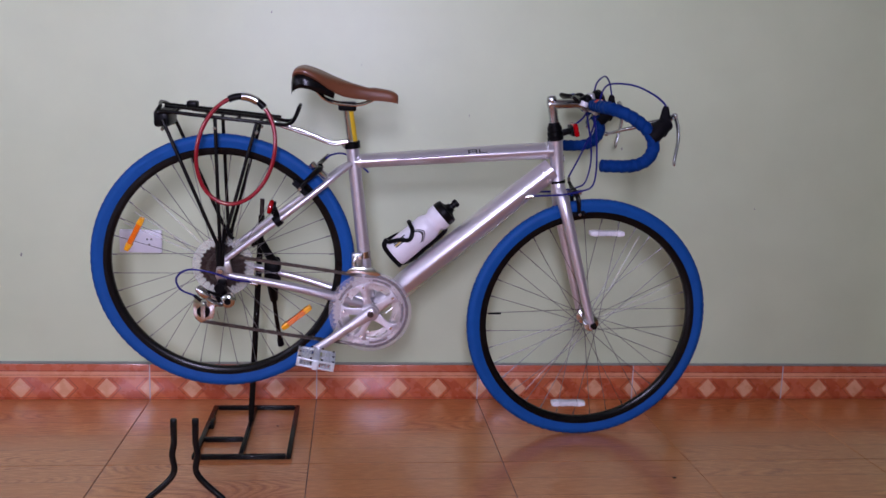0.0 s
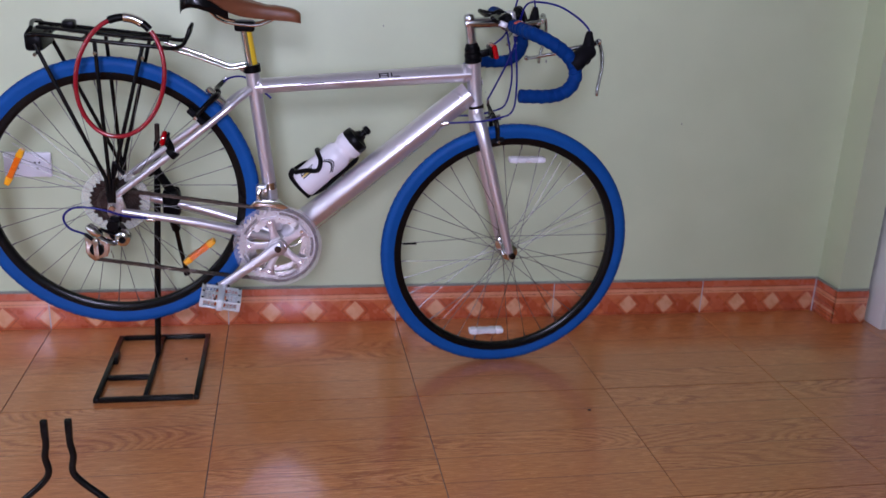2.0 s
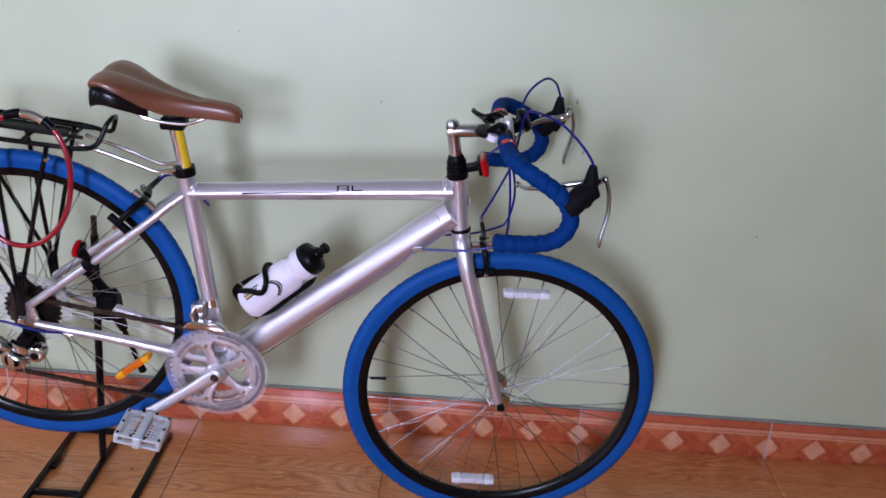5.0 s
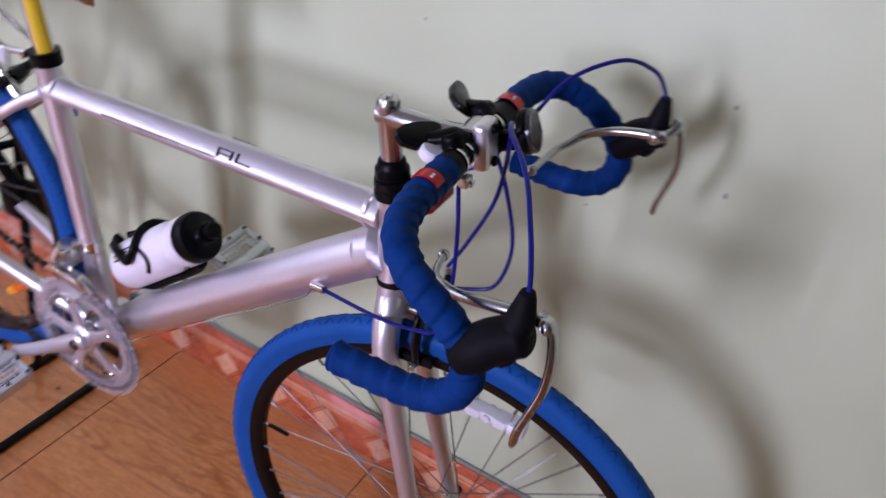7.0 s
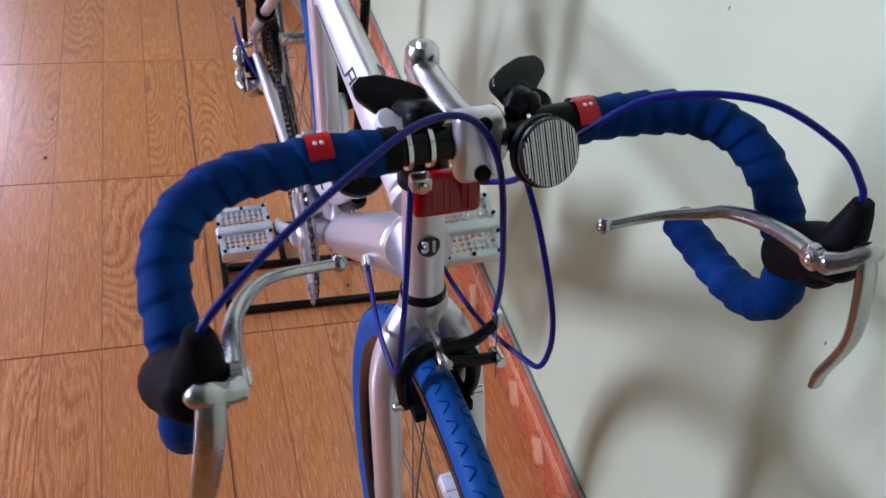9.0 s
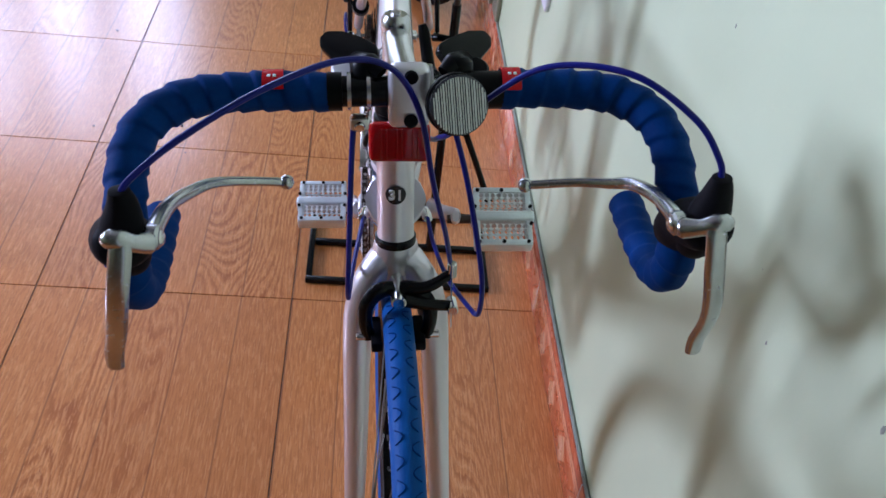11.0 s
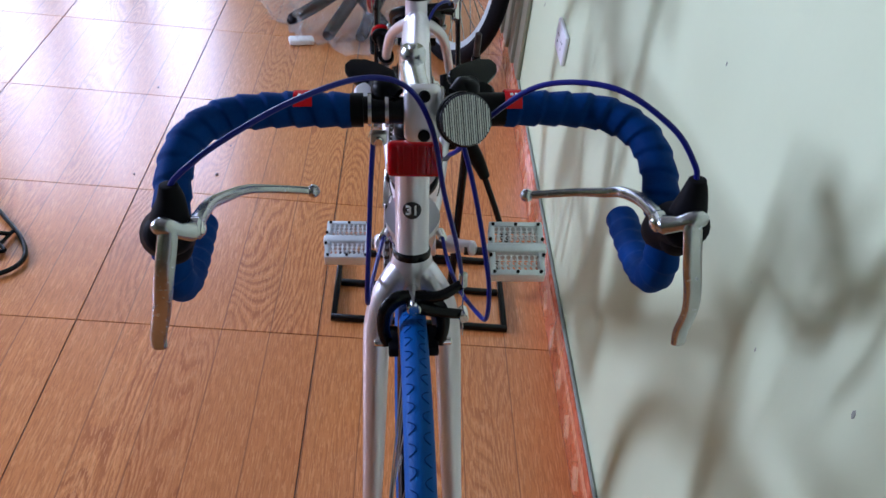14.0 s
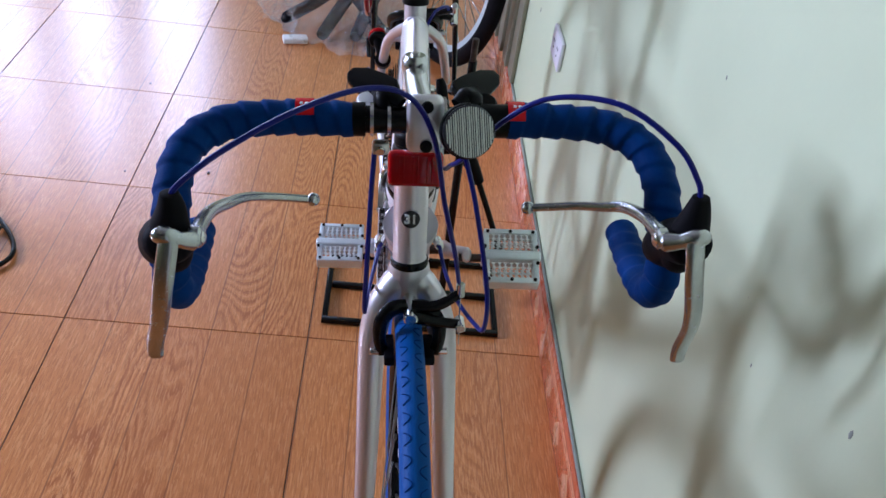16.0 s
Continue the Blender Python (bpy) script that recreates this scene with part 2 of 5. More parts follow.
def skirting_glaze():
    """Red-orange skirting tile printed with light diamonds between slanting bands and two pale lines above."""
    m = material("skirting_tile_glaze", (0.5, 0.12, 0.05), 0.14, 0, 1.0)
    m.node_tree.nodes["Principled BSDF"].inputs["Coat Roughness"].default_value = 0.24
    n = Nodes(m)
    co = n.coords()
    sep = n.put("ShaderNodeSeparateXYZ", Vector=co)
    x, z = sep.outputs[0], sep.outputs[2]
    p = n.math("SUBTRACT", n.math("FRACT", n.math("MULTIPLY_ADD", x, 8.0, 0.5)), 0.5)
    px = n.math("ABSOLUTE", p)
    zc = n.math("ABSOLUTE", n.math("MULTIPLY", n.math("SUBTRACT", z, 0.037), 12.0))
    dia = n.math("ADD", n.math("MULTIPLY", px, 1.0), n.math("MULTIPLY", zc, 0.62))
    diamond = n.math("LESS_THAN", dia, 0.235)
    rim = n.math("MULTIPLY", n.math("GREATER_THAN", dia, 0.31), n.math("LESS_THAN", dia, 0.335))
    slant = n.math("FRACT", n.math("ADD", n.math("MULTIPLY", x, 8.0), n.math("MULTIPLY", z, 9.0)))
    bandy = n.math("LESS_THAN", slant, 0.48)
    g = n.noise(26, 4, co)
    ground = n.ramp(g, (0.3, (0.44, 0.08, 0.03)), (0.7, (0.57, 0.135, 0.055)))
    ground = n.mix(n.math("MULTIPLY", bandy, 0.5), ground, (0.66, 0.19, 0.07, 1))
    ground = n.mix(n.math("MULTIPLY", rim, 0.8), ground, (0.26, 0.05, 0.02, 1))
    col = n.mix(diamond, ground, n.ramp(g, (0.3, (0.70, 0.33, 0.17)), (0.7, (0.78, 0.42, 0.25))))
    up = n.math("GREATER_THAN", z, 0.073)
    col = n.mix(up, col, (0.56, 0.12, 0.05, 1))
    line1 = n.math("LESS_THAN", n.math("ABSOLUTE", n.math("SUBTRACT", z, 0.083)), 0.0055)
    line2 = n.math("LESS_THAN", n.math("ABSOLUTE", n.math("SUBTRACT", z, 0.0735)), 0.0028)
    col = n.mix(n.math("MAXIMUM", line1, line2), col, (0.72, 0.30, 0.16, 1))
    dark = n.math("LESS_THAN", n.math("ABSOLUTE", n.math("SUBTRACT", z, 0.0905)), 0.0013)
    dark = n.math("MAXIMUM", dark, n.math("LESS_THAN", n.math("ABSOLUTE", n.math("SUBTRACT", z, 0.0773)), 0.0008))
    dark = n.math("MAXIMUM", dark, n.math("LESS_THAN", n.math("ABSOLUTE", n.math("SUBTRACT", z, 0.0075)), 0.001))
    col = n.mix(n.math("MULTIPLY", dark, 0.75), col, (0.22, 0.03, 0.012, 1))
    n.feed(n.b, "Base_Color", col)
    n.feed(n.b, "Roughness", n.math("MULTIPLY_ADD", g, 0.15, 0.2))
    n.bump(n.math("ADD", n.math("MULTIPLY", n.noise(12, 3, co), 0.5), diamond), 0.12, 0.001)
    return m


WALL, TILE, SKIRT = wall_paint(), tile_wood(), skirting_glaze()


# ---------- mesh helpers ----------
def link(name, bm, mat, parent=None, label="", smooth=True, m=None):
    me = bpy.data.meshes.new(name)
    bmesh.ops.recalc_face_normals(bm, faces=bm.faces)
    bm.to_mesh(me)
    bm.free()
    me.materials.append(mat)
    if smooth:
        me.polygons.foreach_set("use_smooth", [True] * len(me.polygons))
        me.set_sharp_from_angle(angle=radians(38))
    ob = new(name, me)
    if parent:
        ob.parent = parent
    if m is not None:
        ob.matrix_local = m
    if label:
        tagged(ob, label)
    return ob


def part(name, bm, mat, parent, label="", m=None):
    return link(name, bm, mat, parent, label, True, m)


def empty(name, parent=None, m=None):
    ob = new(name)
    ob.empty_display_size = 0.05
    if parent:
        ob.parent = parent
    if m is not None:
        ob.matrix_local = m
    return ob


def box(x0, x1, y0, y1, z0, z1, bevel=0.0, bm=None, seg=2):
    own = bmesh.new()
    bmesh.ops.create_cube(own, size=1.0, matrix=Matrix.Translation(((x0 + x1) / 2, (y0 + y1) / 2, (z0 + z1) / 2)) @ Matrix.Diagonal((x1 - x0, y1 - y0, z1 - z0, 1)))
    if bevel:
        bmesh.ops.bevel(own, geom=own.edges[:], offset=bevel, segments=seg, affect="EDGES", profile=0.5)
    return own if bm is None else merge(bm, own)


def merge(bm, other, m=None):
    if m is not None:
        other.transform(m)
    me = bpy.data.meshes.new("tmp")
    other.to_mesh(me)
    other.free()
    bm.from_mesh(me)
    bpy.data.meshes.remove(me)
    return bm


def smooth_path(pts, per=6):
    """Catmull-Rom through the points."""
    p = [Vector(q) for q in pts]
    p = [2 * p[0] - p[1]] + p + [2 * p[-1] - p[-2]]
    out = []
    for i in range(1, len(p) - 2):
        a, b, c, d = p[i - 1:i + 3]
        for k in range(per):
            t = k / per
            out.append(0.5 * (2 * b + (c - a) * t + (2 * a - 5 * b + 4 * c - d) * t * t + (3 * b - a - 3 * c + d) * t ** 3))
    out.append(p[-2])
    return out


def tube(pts, r, n=12, bm=None, per=0, closed=False, flat=1.0, up=None, ends=True, twist=None):
    """A round (or, with flat, oval) tube along the points. r: one radius, a list, or a function of (length, angle)."""
    bm = bm or bmesh.new()
    pts = smooth_path(pts, per) if per else [Vector(q) for q in pts]
    k = len(pts)
    tang = []
    for i in range(k):
        a, b = (pts[(i - 1) % k], pts[(i + 1) % k]) if closed else (pts[max(i - 1, 0)], pts[min(i + 1, k - 1)])
        tang.append((b - a).normalized())
    ref = Vector(up) if up else (Vector((0, 1, 0)) if abs(tang[0].y) < 0.9 else Vector((0, 0, 1)))
    side = (ref - tang[0] * ref.dot(tang[0])).normalized()
    rings, s = [], 0.0
    listed = list(np.interp(np.linspace(0, 1, k), np.linspace(0, 1, len(r)), r)) if isinstance(r, (list, tuple)) else None
    for i, p in enumerate(pts):
        if i:
            s += (p - pts[i - 1]).length
            side = (side - tang[i] * side.dot(tang[i])).normalized()
        other = tang[i].cross(side)
        ring = []
        for j in range(n):
            a = 2 * math.pi * j / n
            rr = listed[i] if listed else (r(s, a) if callable(r) else r)
            ring.append(bm.verts.new(p + side * (math.cos(a) * rr) + other * (math.sin(a) * rr * flat)))
        rings.append(ring)
    for i in range(k if closed else k - 1):
        a, b = rings[i], rings[(i + 1) % k]
        for j in range(n):
            bm.faces.new((a[j], a[(j + 1) % n], b[(j + 1) % n], b[j]))
    if ends and not closed:
        bm.faces.new(rings[0][::-1])
        bm.faces.new(rings[-1])
    return bm


def cyl(a, b, r, r2=None, n=16, bevel=0.0, bm=None):
    """A rod from a to b, with softened ends."""
    a, b = Vector(a), Vector(b)
    r2 = r if r2 is None else r2
    d = (b - a).normalized()
    if bevel:
        return tube([a, a + d * bevel, b - d * bevel, b], [r - bevel, r, r2, r2 - bevel], n, bm)
    return tube([a, b], [r, r2], n, bm)


def ball(c, r, bm=None, squash=(1, 1, 1), u=12, v=8):
    own = bmesh.new()
    bmesh.ops.create_uvsphere(own, u_segments=u, v_segments=v, radius=r, matrix=Matrix.Translation(c) @ Matrix.Diagonal((*squash, 1)))
    return own if bm is None else merge(bm, own)


def lathe(profile, n=48, bm=None, axis="Y"):
    """Turns (radius, height) pairs round the y axis."""
    bm = bm or bmesh.new()
    rings = []
    for r, h in profile:
        if r < 1e-6:
            rings.append([bm.verts.new((0, h, 0))])
        else:
            rings.append([bm.verts.new((r * math.cos(2 * math.pi * j / n), h, r * math.sin(2 * math.pi * j / n))) for j in range(n)])
    for a, b in zip(rings, rings[1:]):
        for j in range(n):
            q = [a[j % len(a)], a[(j + 1) % len(a)], b[(j + 1) % len(b)], b[j % len(b)]]
            q = list(dict.fromkeys(q))
            if len(q) > 2:
                bm.faces.new(q)
    return bm


def prism(outline, y0, y1, bevel=0.0, bm=None):
    """An outline in x and z, thick from y0 to y1."""
    own = bmesh.new()
    a = [own.verts.new((x, y0, z)) for x, z in outline]
    b = [own.verts.new((x, y1, z)) for x, z in outline]
    own.faces.new(a), own.faces.new(b[::-1])
    for i in range(len(a)):
        j = (i + 1) % len(a)
        own.faces.new((a[i], b[i], b[j], a[j]))
    if bevel:
        bmesh.ops.recalc_face_normals(own, faces=own.faces)
        bmesh.ops.bevel(own, geom=own.edges[:], offset=bevel, segments=2, affect="EDGES", profile=0.5)
    return own if bm is None else merge(bm, own)


def writing(name, text, size, mat, parent, m, depth=0.0004):
    """Raised lettering as a mesh."""
    c = bpy.data.curves.new("lettering", "FONT")
    c.body, c.size, c.extrude, c.offset, c.align_x, c.align_y = text, size, depth, size * 0.025, "CENTER", "CENTER"
    tmp = new("lettering", c)
    me = bpy.data.meshes.new_from_object(tmp.evaluated_get(bpy.context.evaluated_depsgraph_get()))
    bpy.data.objects.remove(tmp)
    me.materials.clear()
    me.materials.append(mat)
    ob = new(name, me)
    ob.parent = parent
    ob.matrix_local = m
    return ob


# ---------- the room ----------
def structure(ob, label=""):
    return tagged(ob, label, kind="structure")


structure(link("wall_north", box(X0, 2.41, 0, 0.14, 0, H), WALL, smooth=False), "pale green painted plaster wall behind the bicycle")
structure(link("wall_pilaster", box(2.41, 2.515, -0.12, 0.14, 0, H), WALL, smooth=False), "pale green painted return of the wall beside the white door frame")


def holed(name, label, along, at, thick, lo, hi, holes):
    """A wall along x or y with window openings through it."""
    bm = bmesh.new()
    def piece(a, b, z0, z1):
        if b - a > 1e-3 and z1 - z0 > 1e-3:
            if along == "x":
                box(a, b, at - thick, at, z0, z1, bm=bm)
            else:
                box(at - thick, at, a, b, z0, z1, bm=bm)
    prev = lo
    for a, b, z0, z1 in sorted(holes):
        piece(prev, a, 0, H)
        piece(a, b, 0, z0)
        piece(a, b, z1, H)
        prev = b
    piece(prev, hi, 0, H)
    return structure(link(name, bm, WALL, smooth=False), label)


holed("wall_south", "pale green painted wall with two windows", "x", Y0, 0.14, X0 - 0.14, X1 + 0.14, [WIN["south_a"], WIN["south_b"]])
holed("wall_west", "pale green painted wall with a wide window", "y", X0, 0.14, Y0, 0.0, [WIN["west"]])
# Unseen east wall, placed far off and coloured dark to cut bounced light.
structure(link("wall_east", box(X1, X1 + 0.14, Y0, -0.12, 0, H), OLIVE, smooth=False), "plain unseen side wall in olive, dark to cut bounced light")
structure(link("wall_east_return", box(2.515, X1 + 0.14, -0.12, 0.14, 2.1, H), WALL, smooth=False), "pale green painted wall above the white door")
structure(link("ceiling", box(X0 - 0.14, X1 + 0.14, Y0 - 0.14, 0.14, H, H + 0.1), CEILING, smooth=False), "plain unseen ceiling, grey to cut bounced light")


def window(name, along, at, hole, bars, half=0.05, rail=0.42):
    a, b, z0, z1 = hole
    w = structure(empty(name), "white painted window with upright bars")
    def piece(nm, p, q, lo, hi, t0=-0.09, t1=-0.03, mat=WHITEPAINT):
        bm = box(p, q, at + t0, at + t1, lo, hi, 0.004) if along == "x" else box(at + t0, at + t1, p, q, lo, hi, 0.004)
        return part(nm, bm, mat, w)
    for p, q, lo, hi in ((a, a + 0.06, z0, z1), (b - 0.06, b, z0, z1), (a + 0.06, b - 0.06, z0, z0 + 0.06), (a + 0.06, b - 0.06, z1 - 0.06, z1)):
        piece("window_frame", p, q, lo, hi)
    step = (b - a) / bars
    for i in range(1, bars):
        piece("mullion", a + i * step - half, a + i * step + half, z0 + 0.06, z1 - 0.06)
    piece("transom", a + 0.06, b - 0.06, z0 + rail, z0 + rail + 0.07, -0.1, -0.02)
    pane = piece("pane", a + 0.06, b - 0.06, z0 + 0.06, z1 - 0.06, -0.063, -0.057, GLASS)
    pane.visible_shadow = False
    return w


window("window_1", "x", Y0, WIN["south_a"], 2, 0.03)
# Added window around the opening of the left-side fill.
window("added_window_2", "x", Y0, WIN["south_b"], 2, 0.03)
window("window_3", "y", X0, WIN["west"], 3, 0.12, 0.55)

# stepped upright mouldings on the wall past the bicycle's rear
moulding = structure(empty("trim"), "stepped olive painted upright moulding on the wall")
for i in range(4):
    part("moulding_strip", box(-0.66 - 0.115 * i, -0.565 - 0.115 * i, -0.014 - 0.008 * i, -0.0005, 0.1195, 2.2, 0.004), OLIVE, moulding)

# white door frame at the east end
door2 = structure(empty("door_2"), "white painted door frame and closed white door")
part("door_jamb", box(2.53, 2.6, -0.19, -0.06, 0, 2.1, 0.006), WHITEPAINT, door2)
part("door_leaf", box(2.6, 3.42, -0.13, -0.09, 0.006, 2.1, 0.004), WHITEPAINT, door2)
part("door_jamb", box(3.42, 3.49, -0.19, -0.06, 0, 2.1, 0.006), WHITEPAINT, door2)
structure(link("wall_north_east", box(3.49, X1 + 0.14, -0.12, -0.056, 0, 2.1), WALL, smooth=False), "pale green painted wall past the white door")
structure(link("wall_behind_white_door", box(2.515, X1 + 0.14, -0.055, 0.14, 0, 2.1), WALL, smooth=False), "plain wall behind the white door")

# ---------- the bicycle: x forward, y to its left, z up, in its own leaning space ----------
LEAN = pose(0, -0.299, 0, 4.6, 0, 0)
bike = tagged(empty("road_bicycle", m=LEAN), "silver road bicycle with blue tyres and bar tape on a stand", "bicycle")
RW, FW, R = Vector((0.27, 0, 0.486)), Vector((1.252, 0, 0.339)), 0.339
BB = Vector((0.651, 0, 0.372))
# the front end is turned a little to its left about the head tube
AXIS_AT, AXIS = Vector((1.127, 0, 0.834)), Vector((-0.15, 0, 1)).normalized()
STEER = Matrix.Translation(AXIS_AT) @ Matrix.Rotation(radians(2.9), 4, AXIS) @ Matrix.Translation(-AXIS_AT)


def mirror(pts):
    return [(x, -y, z) for x, y, z in pts]


# frame
def facetted(along, radii, p):
    """A radius for a rounded four-sided tube whose ridges point sideways, up and down."""
    def r(length, a):
        base = float(np.interp(length, along, radii))
        return base / (abs(math.cos(a)) ** p + abs(math.sin(a)) ** p) ** (1 / p)
    return r


part("top_tube", tube([(0.604, 0, 0.763), (0.70, 0, 0.7715), (0.95, 0, 0.7925), (1.12, 0, 0.8065)], facetted((0, 0.1, 0.35, 0.52), (0.0200, 0.0205, 0.0228, 0.0245), 1.42), 48, flat=0.92), SILVER, bike)
part("down_tube", tube([(0.66, 0, 0.371), (0.72, 0, 0.421), (0.75, 0, 0.447), (1.05, 0, 0.698), (1.122, 0, 0.757)], facetted((0, 0.08, 0.12, 0.51, 0.60), (0.0225, 0.0270, 0.0305, 0.0315, 0.0300), 1.62), 48), SILVER, bike)
part("seat_tube", tube([(0.597, 0, 0.802), (0.647, 0, 0.40)], 0.0168, 20), SILVER, bike)
part("head_tube", tube([(1.127, 0, 0.834), (1.128, 0, 0.828), (1.1395, 0, 0.730), (1.1402, 0, 0.726)], [0.0192, 0.0180, 0.0180, 0.0188], 28), SILVER, bike)
part("bottom_bracket", cyl((BB.x, -0.036, BB.z), (BB.x, 0.036, BB.z), 0.021, n=24, bevel=0.002), SILVER, bike)
for s in (-1, 1):
    part("chainstay", tube([(0.632, s * 0.022, 0.385), (0.56, s * 0.036, 0.408), (0.45, s * 0.05, 0.438), (0.289, s * 0.066, 0.472)], [0.0125, 0.0125, 0.011, 0.0085], 14, per=6), SILVER, bike)
    part("seatstay", tube([(0.594, s * 0.012, 0.757), (0.565, s * 0.026, 0.737), (0.53, s * 0.041, 0.708), (0.46, s * 0.051, 0.652), (0.279, s * 0.066, 0.512)], 0.0082, 14, per=6), SILVER, bike)
    part("dropout", prism([(0.258, 0.49), (0.275, 0.515), (0.292, 0.512), (0.30, 0.475), (0.285, 0.462), (0.262, 0.455), (0.255, 0.47)], s * 0.066 - 0.003, s * 0.066 + 0.003, 0.001), ALLOY, bike)
part("stay_bridge", cyl((0.535, -0.036, 0.712), (0.535, 0.036, 0.712), 0.006, n=10), SILVER, bike)
weld = bmesh.new()
for c, r, t in (((1.105, 0, 0.805), 0.0236, (1, 0, 0.09)), ((0.617, 0, 0.764), 0.0195, (1, 0, 0.09)), ((1.103, 0, 0.741), 0.0303, (0.767, 0, 0.64)), ((0.70, 0, 0.404), 0.0262, (0.767, 0, 0.64))):
    d = Vector(t).normalized()
    tube([Vector(c) - d * 0.004, Vector(c) - d * 0.002, Vector(c) + d * 0.002, Vector(c) + d * 0.004], [r - 0.002, r, r, r - 0.002], 20, weld)
tagged(part("weld_bead", weld, SILVER, bike), kind="stuff")
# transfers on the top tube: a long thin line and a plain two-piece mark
tt0, tt1 = Vector((0.612, 0, 0.7635)), Vector((1.115, 0, 0.8078))
tdir = (tt1 - tt0).normalized()
tm = Matrix.Translation(tt0) @ Matrix.Rotation(math.atan2(-tdir.z, tdir.x), 4, "Y")
mark = bmesh.new()
for s in (-1, 1):
    own = bmesh.new()
    def stroke(x0, x1, z0, z1, out):
        box(x0, x1, *sorted((s * (out - 0.004), s * out)), z0, z1, bm=own)
    stroke(0.10, 0.285, -0.0128, -0.0108, 0.0176)
    for x0, x1, z0, z1 in ((0.285, 0.309, -0.0004, 0.0014), (0.2855, 0.289, -0.0100, -0.0006), (0.289, 0.309, -0.0062, -0.0046), (0.3055, 0.309, -0.0100, -0.0004), (0.314, 0.3175, -0.0100, 0.0014), (0.3175, 0.336, -0.0100, -0.0080)):
        stroke(x0, x1, z0, z1, 0.0192)
    for i in range(22):
        for j in range(3):
            stroke(0.392 + i * 0.0043, 0.3948 + i * 0.0043, -0.0152 + j * 0.0026, -0.0142 + j * 0.0026, 0.0166 + j * 0.0008)
    merge(mark, own, Matrix.Rotation(radians(s * 43), 4, "X"))
tagged(part("transfer", mark, INK, bike, "black printed line and two-piece mark", m=tm), kind="stuff")

# head badge
badge_m = Matrix.Translation((1.1345 + 0.0186, 0, 0.785)) @ Matrix.Rotation(radians(-7.5), 4, "Y") @ Matrix.Rotation(radians(90), 4, "Z") @ Matrix.Rotation(radians(90), 4, "X")
bm = bmesh.new()
rows = []
for i in range(-12, 13):
    y = i / 12 * 0.0098
    half = math.sqrt(max(0.0098 ** 2 - y * y, 0)) + 1e-4
    a = math.asin(y / 0.0183)
    rows.append([bm.verts.new((y, z, 0.0183 * math.cos(a) - 0.0183)) for z in (-half, half)])
for a, b in zip(rows, rows[1:]):
    bm.faces.new((a[0], b[0], b[1], a[1]))
badge = part("head_badge", bm, INK, bike, "round black sticker with white number", m=badge_m)
writing("badge_number", "31", 0.0142, WHITEINK, badge, pose(0, 0, 0.0), 0.0013)

# saddle
def saddle():
    th = empty("saddle", bike)
    tagged(th, "brown leather saddle with black rear edge")
    n, rows_, low = 20, [], []
    stations = [(0.447, 0.050, 0.984), (0.454, 0.066, 0.996), (0.475, 0.0745, 1.002), (0.505, 0.072, 0.995), (0.54, 0.056, 0.982), (0.575, 0.039, 0.970), (0.61, 0.0275, 0.961), (0.65, 0.0225, 0.953), (0.685, 0.021, 0.948), (0.703, 0.0185, 0.942), (0.711, 0.012, 0.935)]
    bm, bl = bmesh.new(), bmesh.new()
    def section(x, w, z, drop, b):
        ring = []
        for j in range(n + 1):
            a = math.pi * j / n
            c, s_ = math.cos(a), math.sin(a)
            y = -w * math.copysign(abs(c) ** 0.75, c)
            dip = 0.006 * math.exp(-(y / 0.014) ** 2) if x < 0.64 else 0
            ring.append(b.verts.new((x, y, z - drop * (1 - s_ ** 0.55) - dip)))
        return ring
    def skin(b, st, thick):
        top = [section(x, w, z, d, b) for x, w, z, d in st]
        bot = [[b.verts.new((v.co.x, v.co.y * 0.9, v.co.z - thick)) for v in r] for r in top]
        for g, flip in ((top, 0), (bot, 1)):
            for p, q in zip(g, g[1:]):
                for j in range(n):
                    f = (p[j], p[j + 1], q[j + 1], q[j])
                    b.faces.new(f[::-1] if flip else f)
        for j in range(n):
            b.faces.new((top[0][j], bot[0][j], bot[0][j + 1], top[0][j + 1]))
            b.faces.new((top[-1][j], top[-1][j + 1], bot[-1][j + 1], bot[-1][j]))
        for p, q, pp, qq in zip(top, top[1:], bot, bot[1:]):
            b.faces.new((p[0], q[0], qq[0], pp[0]))
            b.faces.new((p[n], pp[n], qq[n], q[n]))
    drops = [0.008, 0.010, 0.013, 0.020, 0.033, 0.035, 0.031, 0.026, 0.023, 0.020, 0.015]
    fine = []
    raw = [(x, w, z, d) for (x, w, z), d in zip(stations, drops)]
    for q in smooth_path([(r[0], r[1], r[2]) for r in raw], 3):
        d = np.interp(q.x, [r[0] for r in raw], drops)
        fine.append((q.x, q.y, q.z, float(d)))
    skin(bm, fine, 0.006)
    part("cover", bm, BROWN, th, "brown leather cover")
    back = [(x - 0.002, w * 0.97, z - 0.009 - 0.10 * max(0, x - 0.48), 0.034 - 0.10 * max(0, x - 0.48)) for x, w, z, d in fine if x < 0.56]
    skin(bl, back, 0.010)
    part("rear_shell", bl, BLACKPAINT, th, "glossy black underside")
    for s in (-1, 1):
        part("rail", tube([(0.50, s * 0.026, 0.945), (0.535, s * 0.022, 0.916), (0.60, s * 0.021, 0.908), (0.635, s * 0.018, 0.916), (0.67, s * 0.009, 0.934)], 0.0035, 8, per=6), CHROME, th)
    part("rail_clamp", box(0.560, 0.606, -0.022, 0.022, 0.893, 0.915, 0.005), BLACK, th)


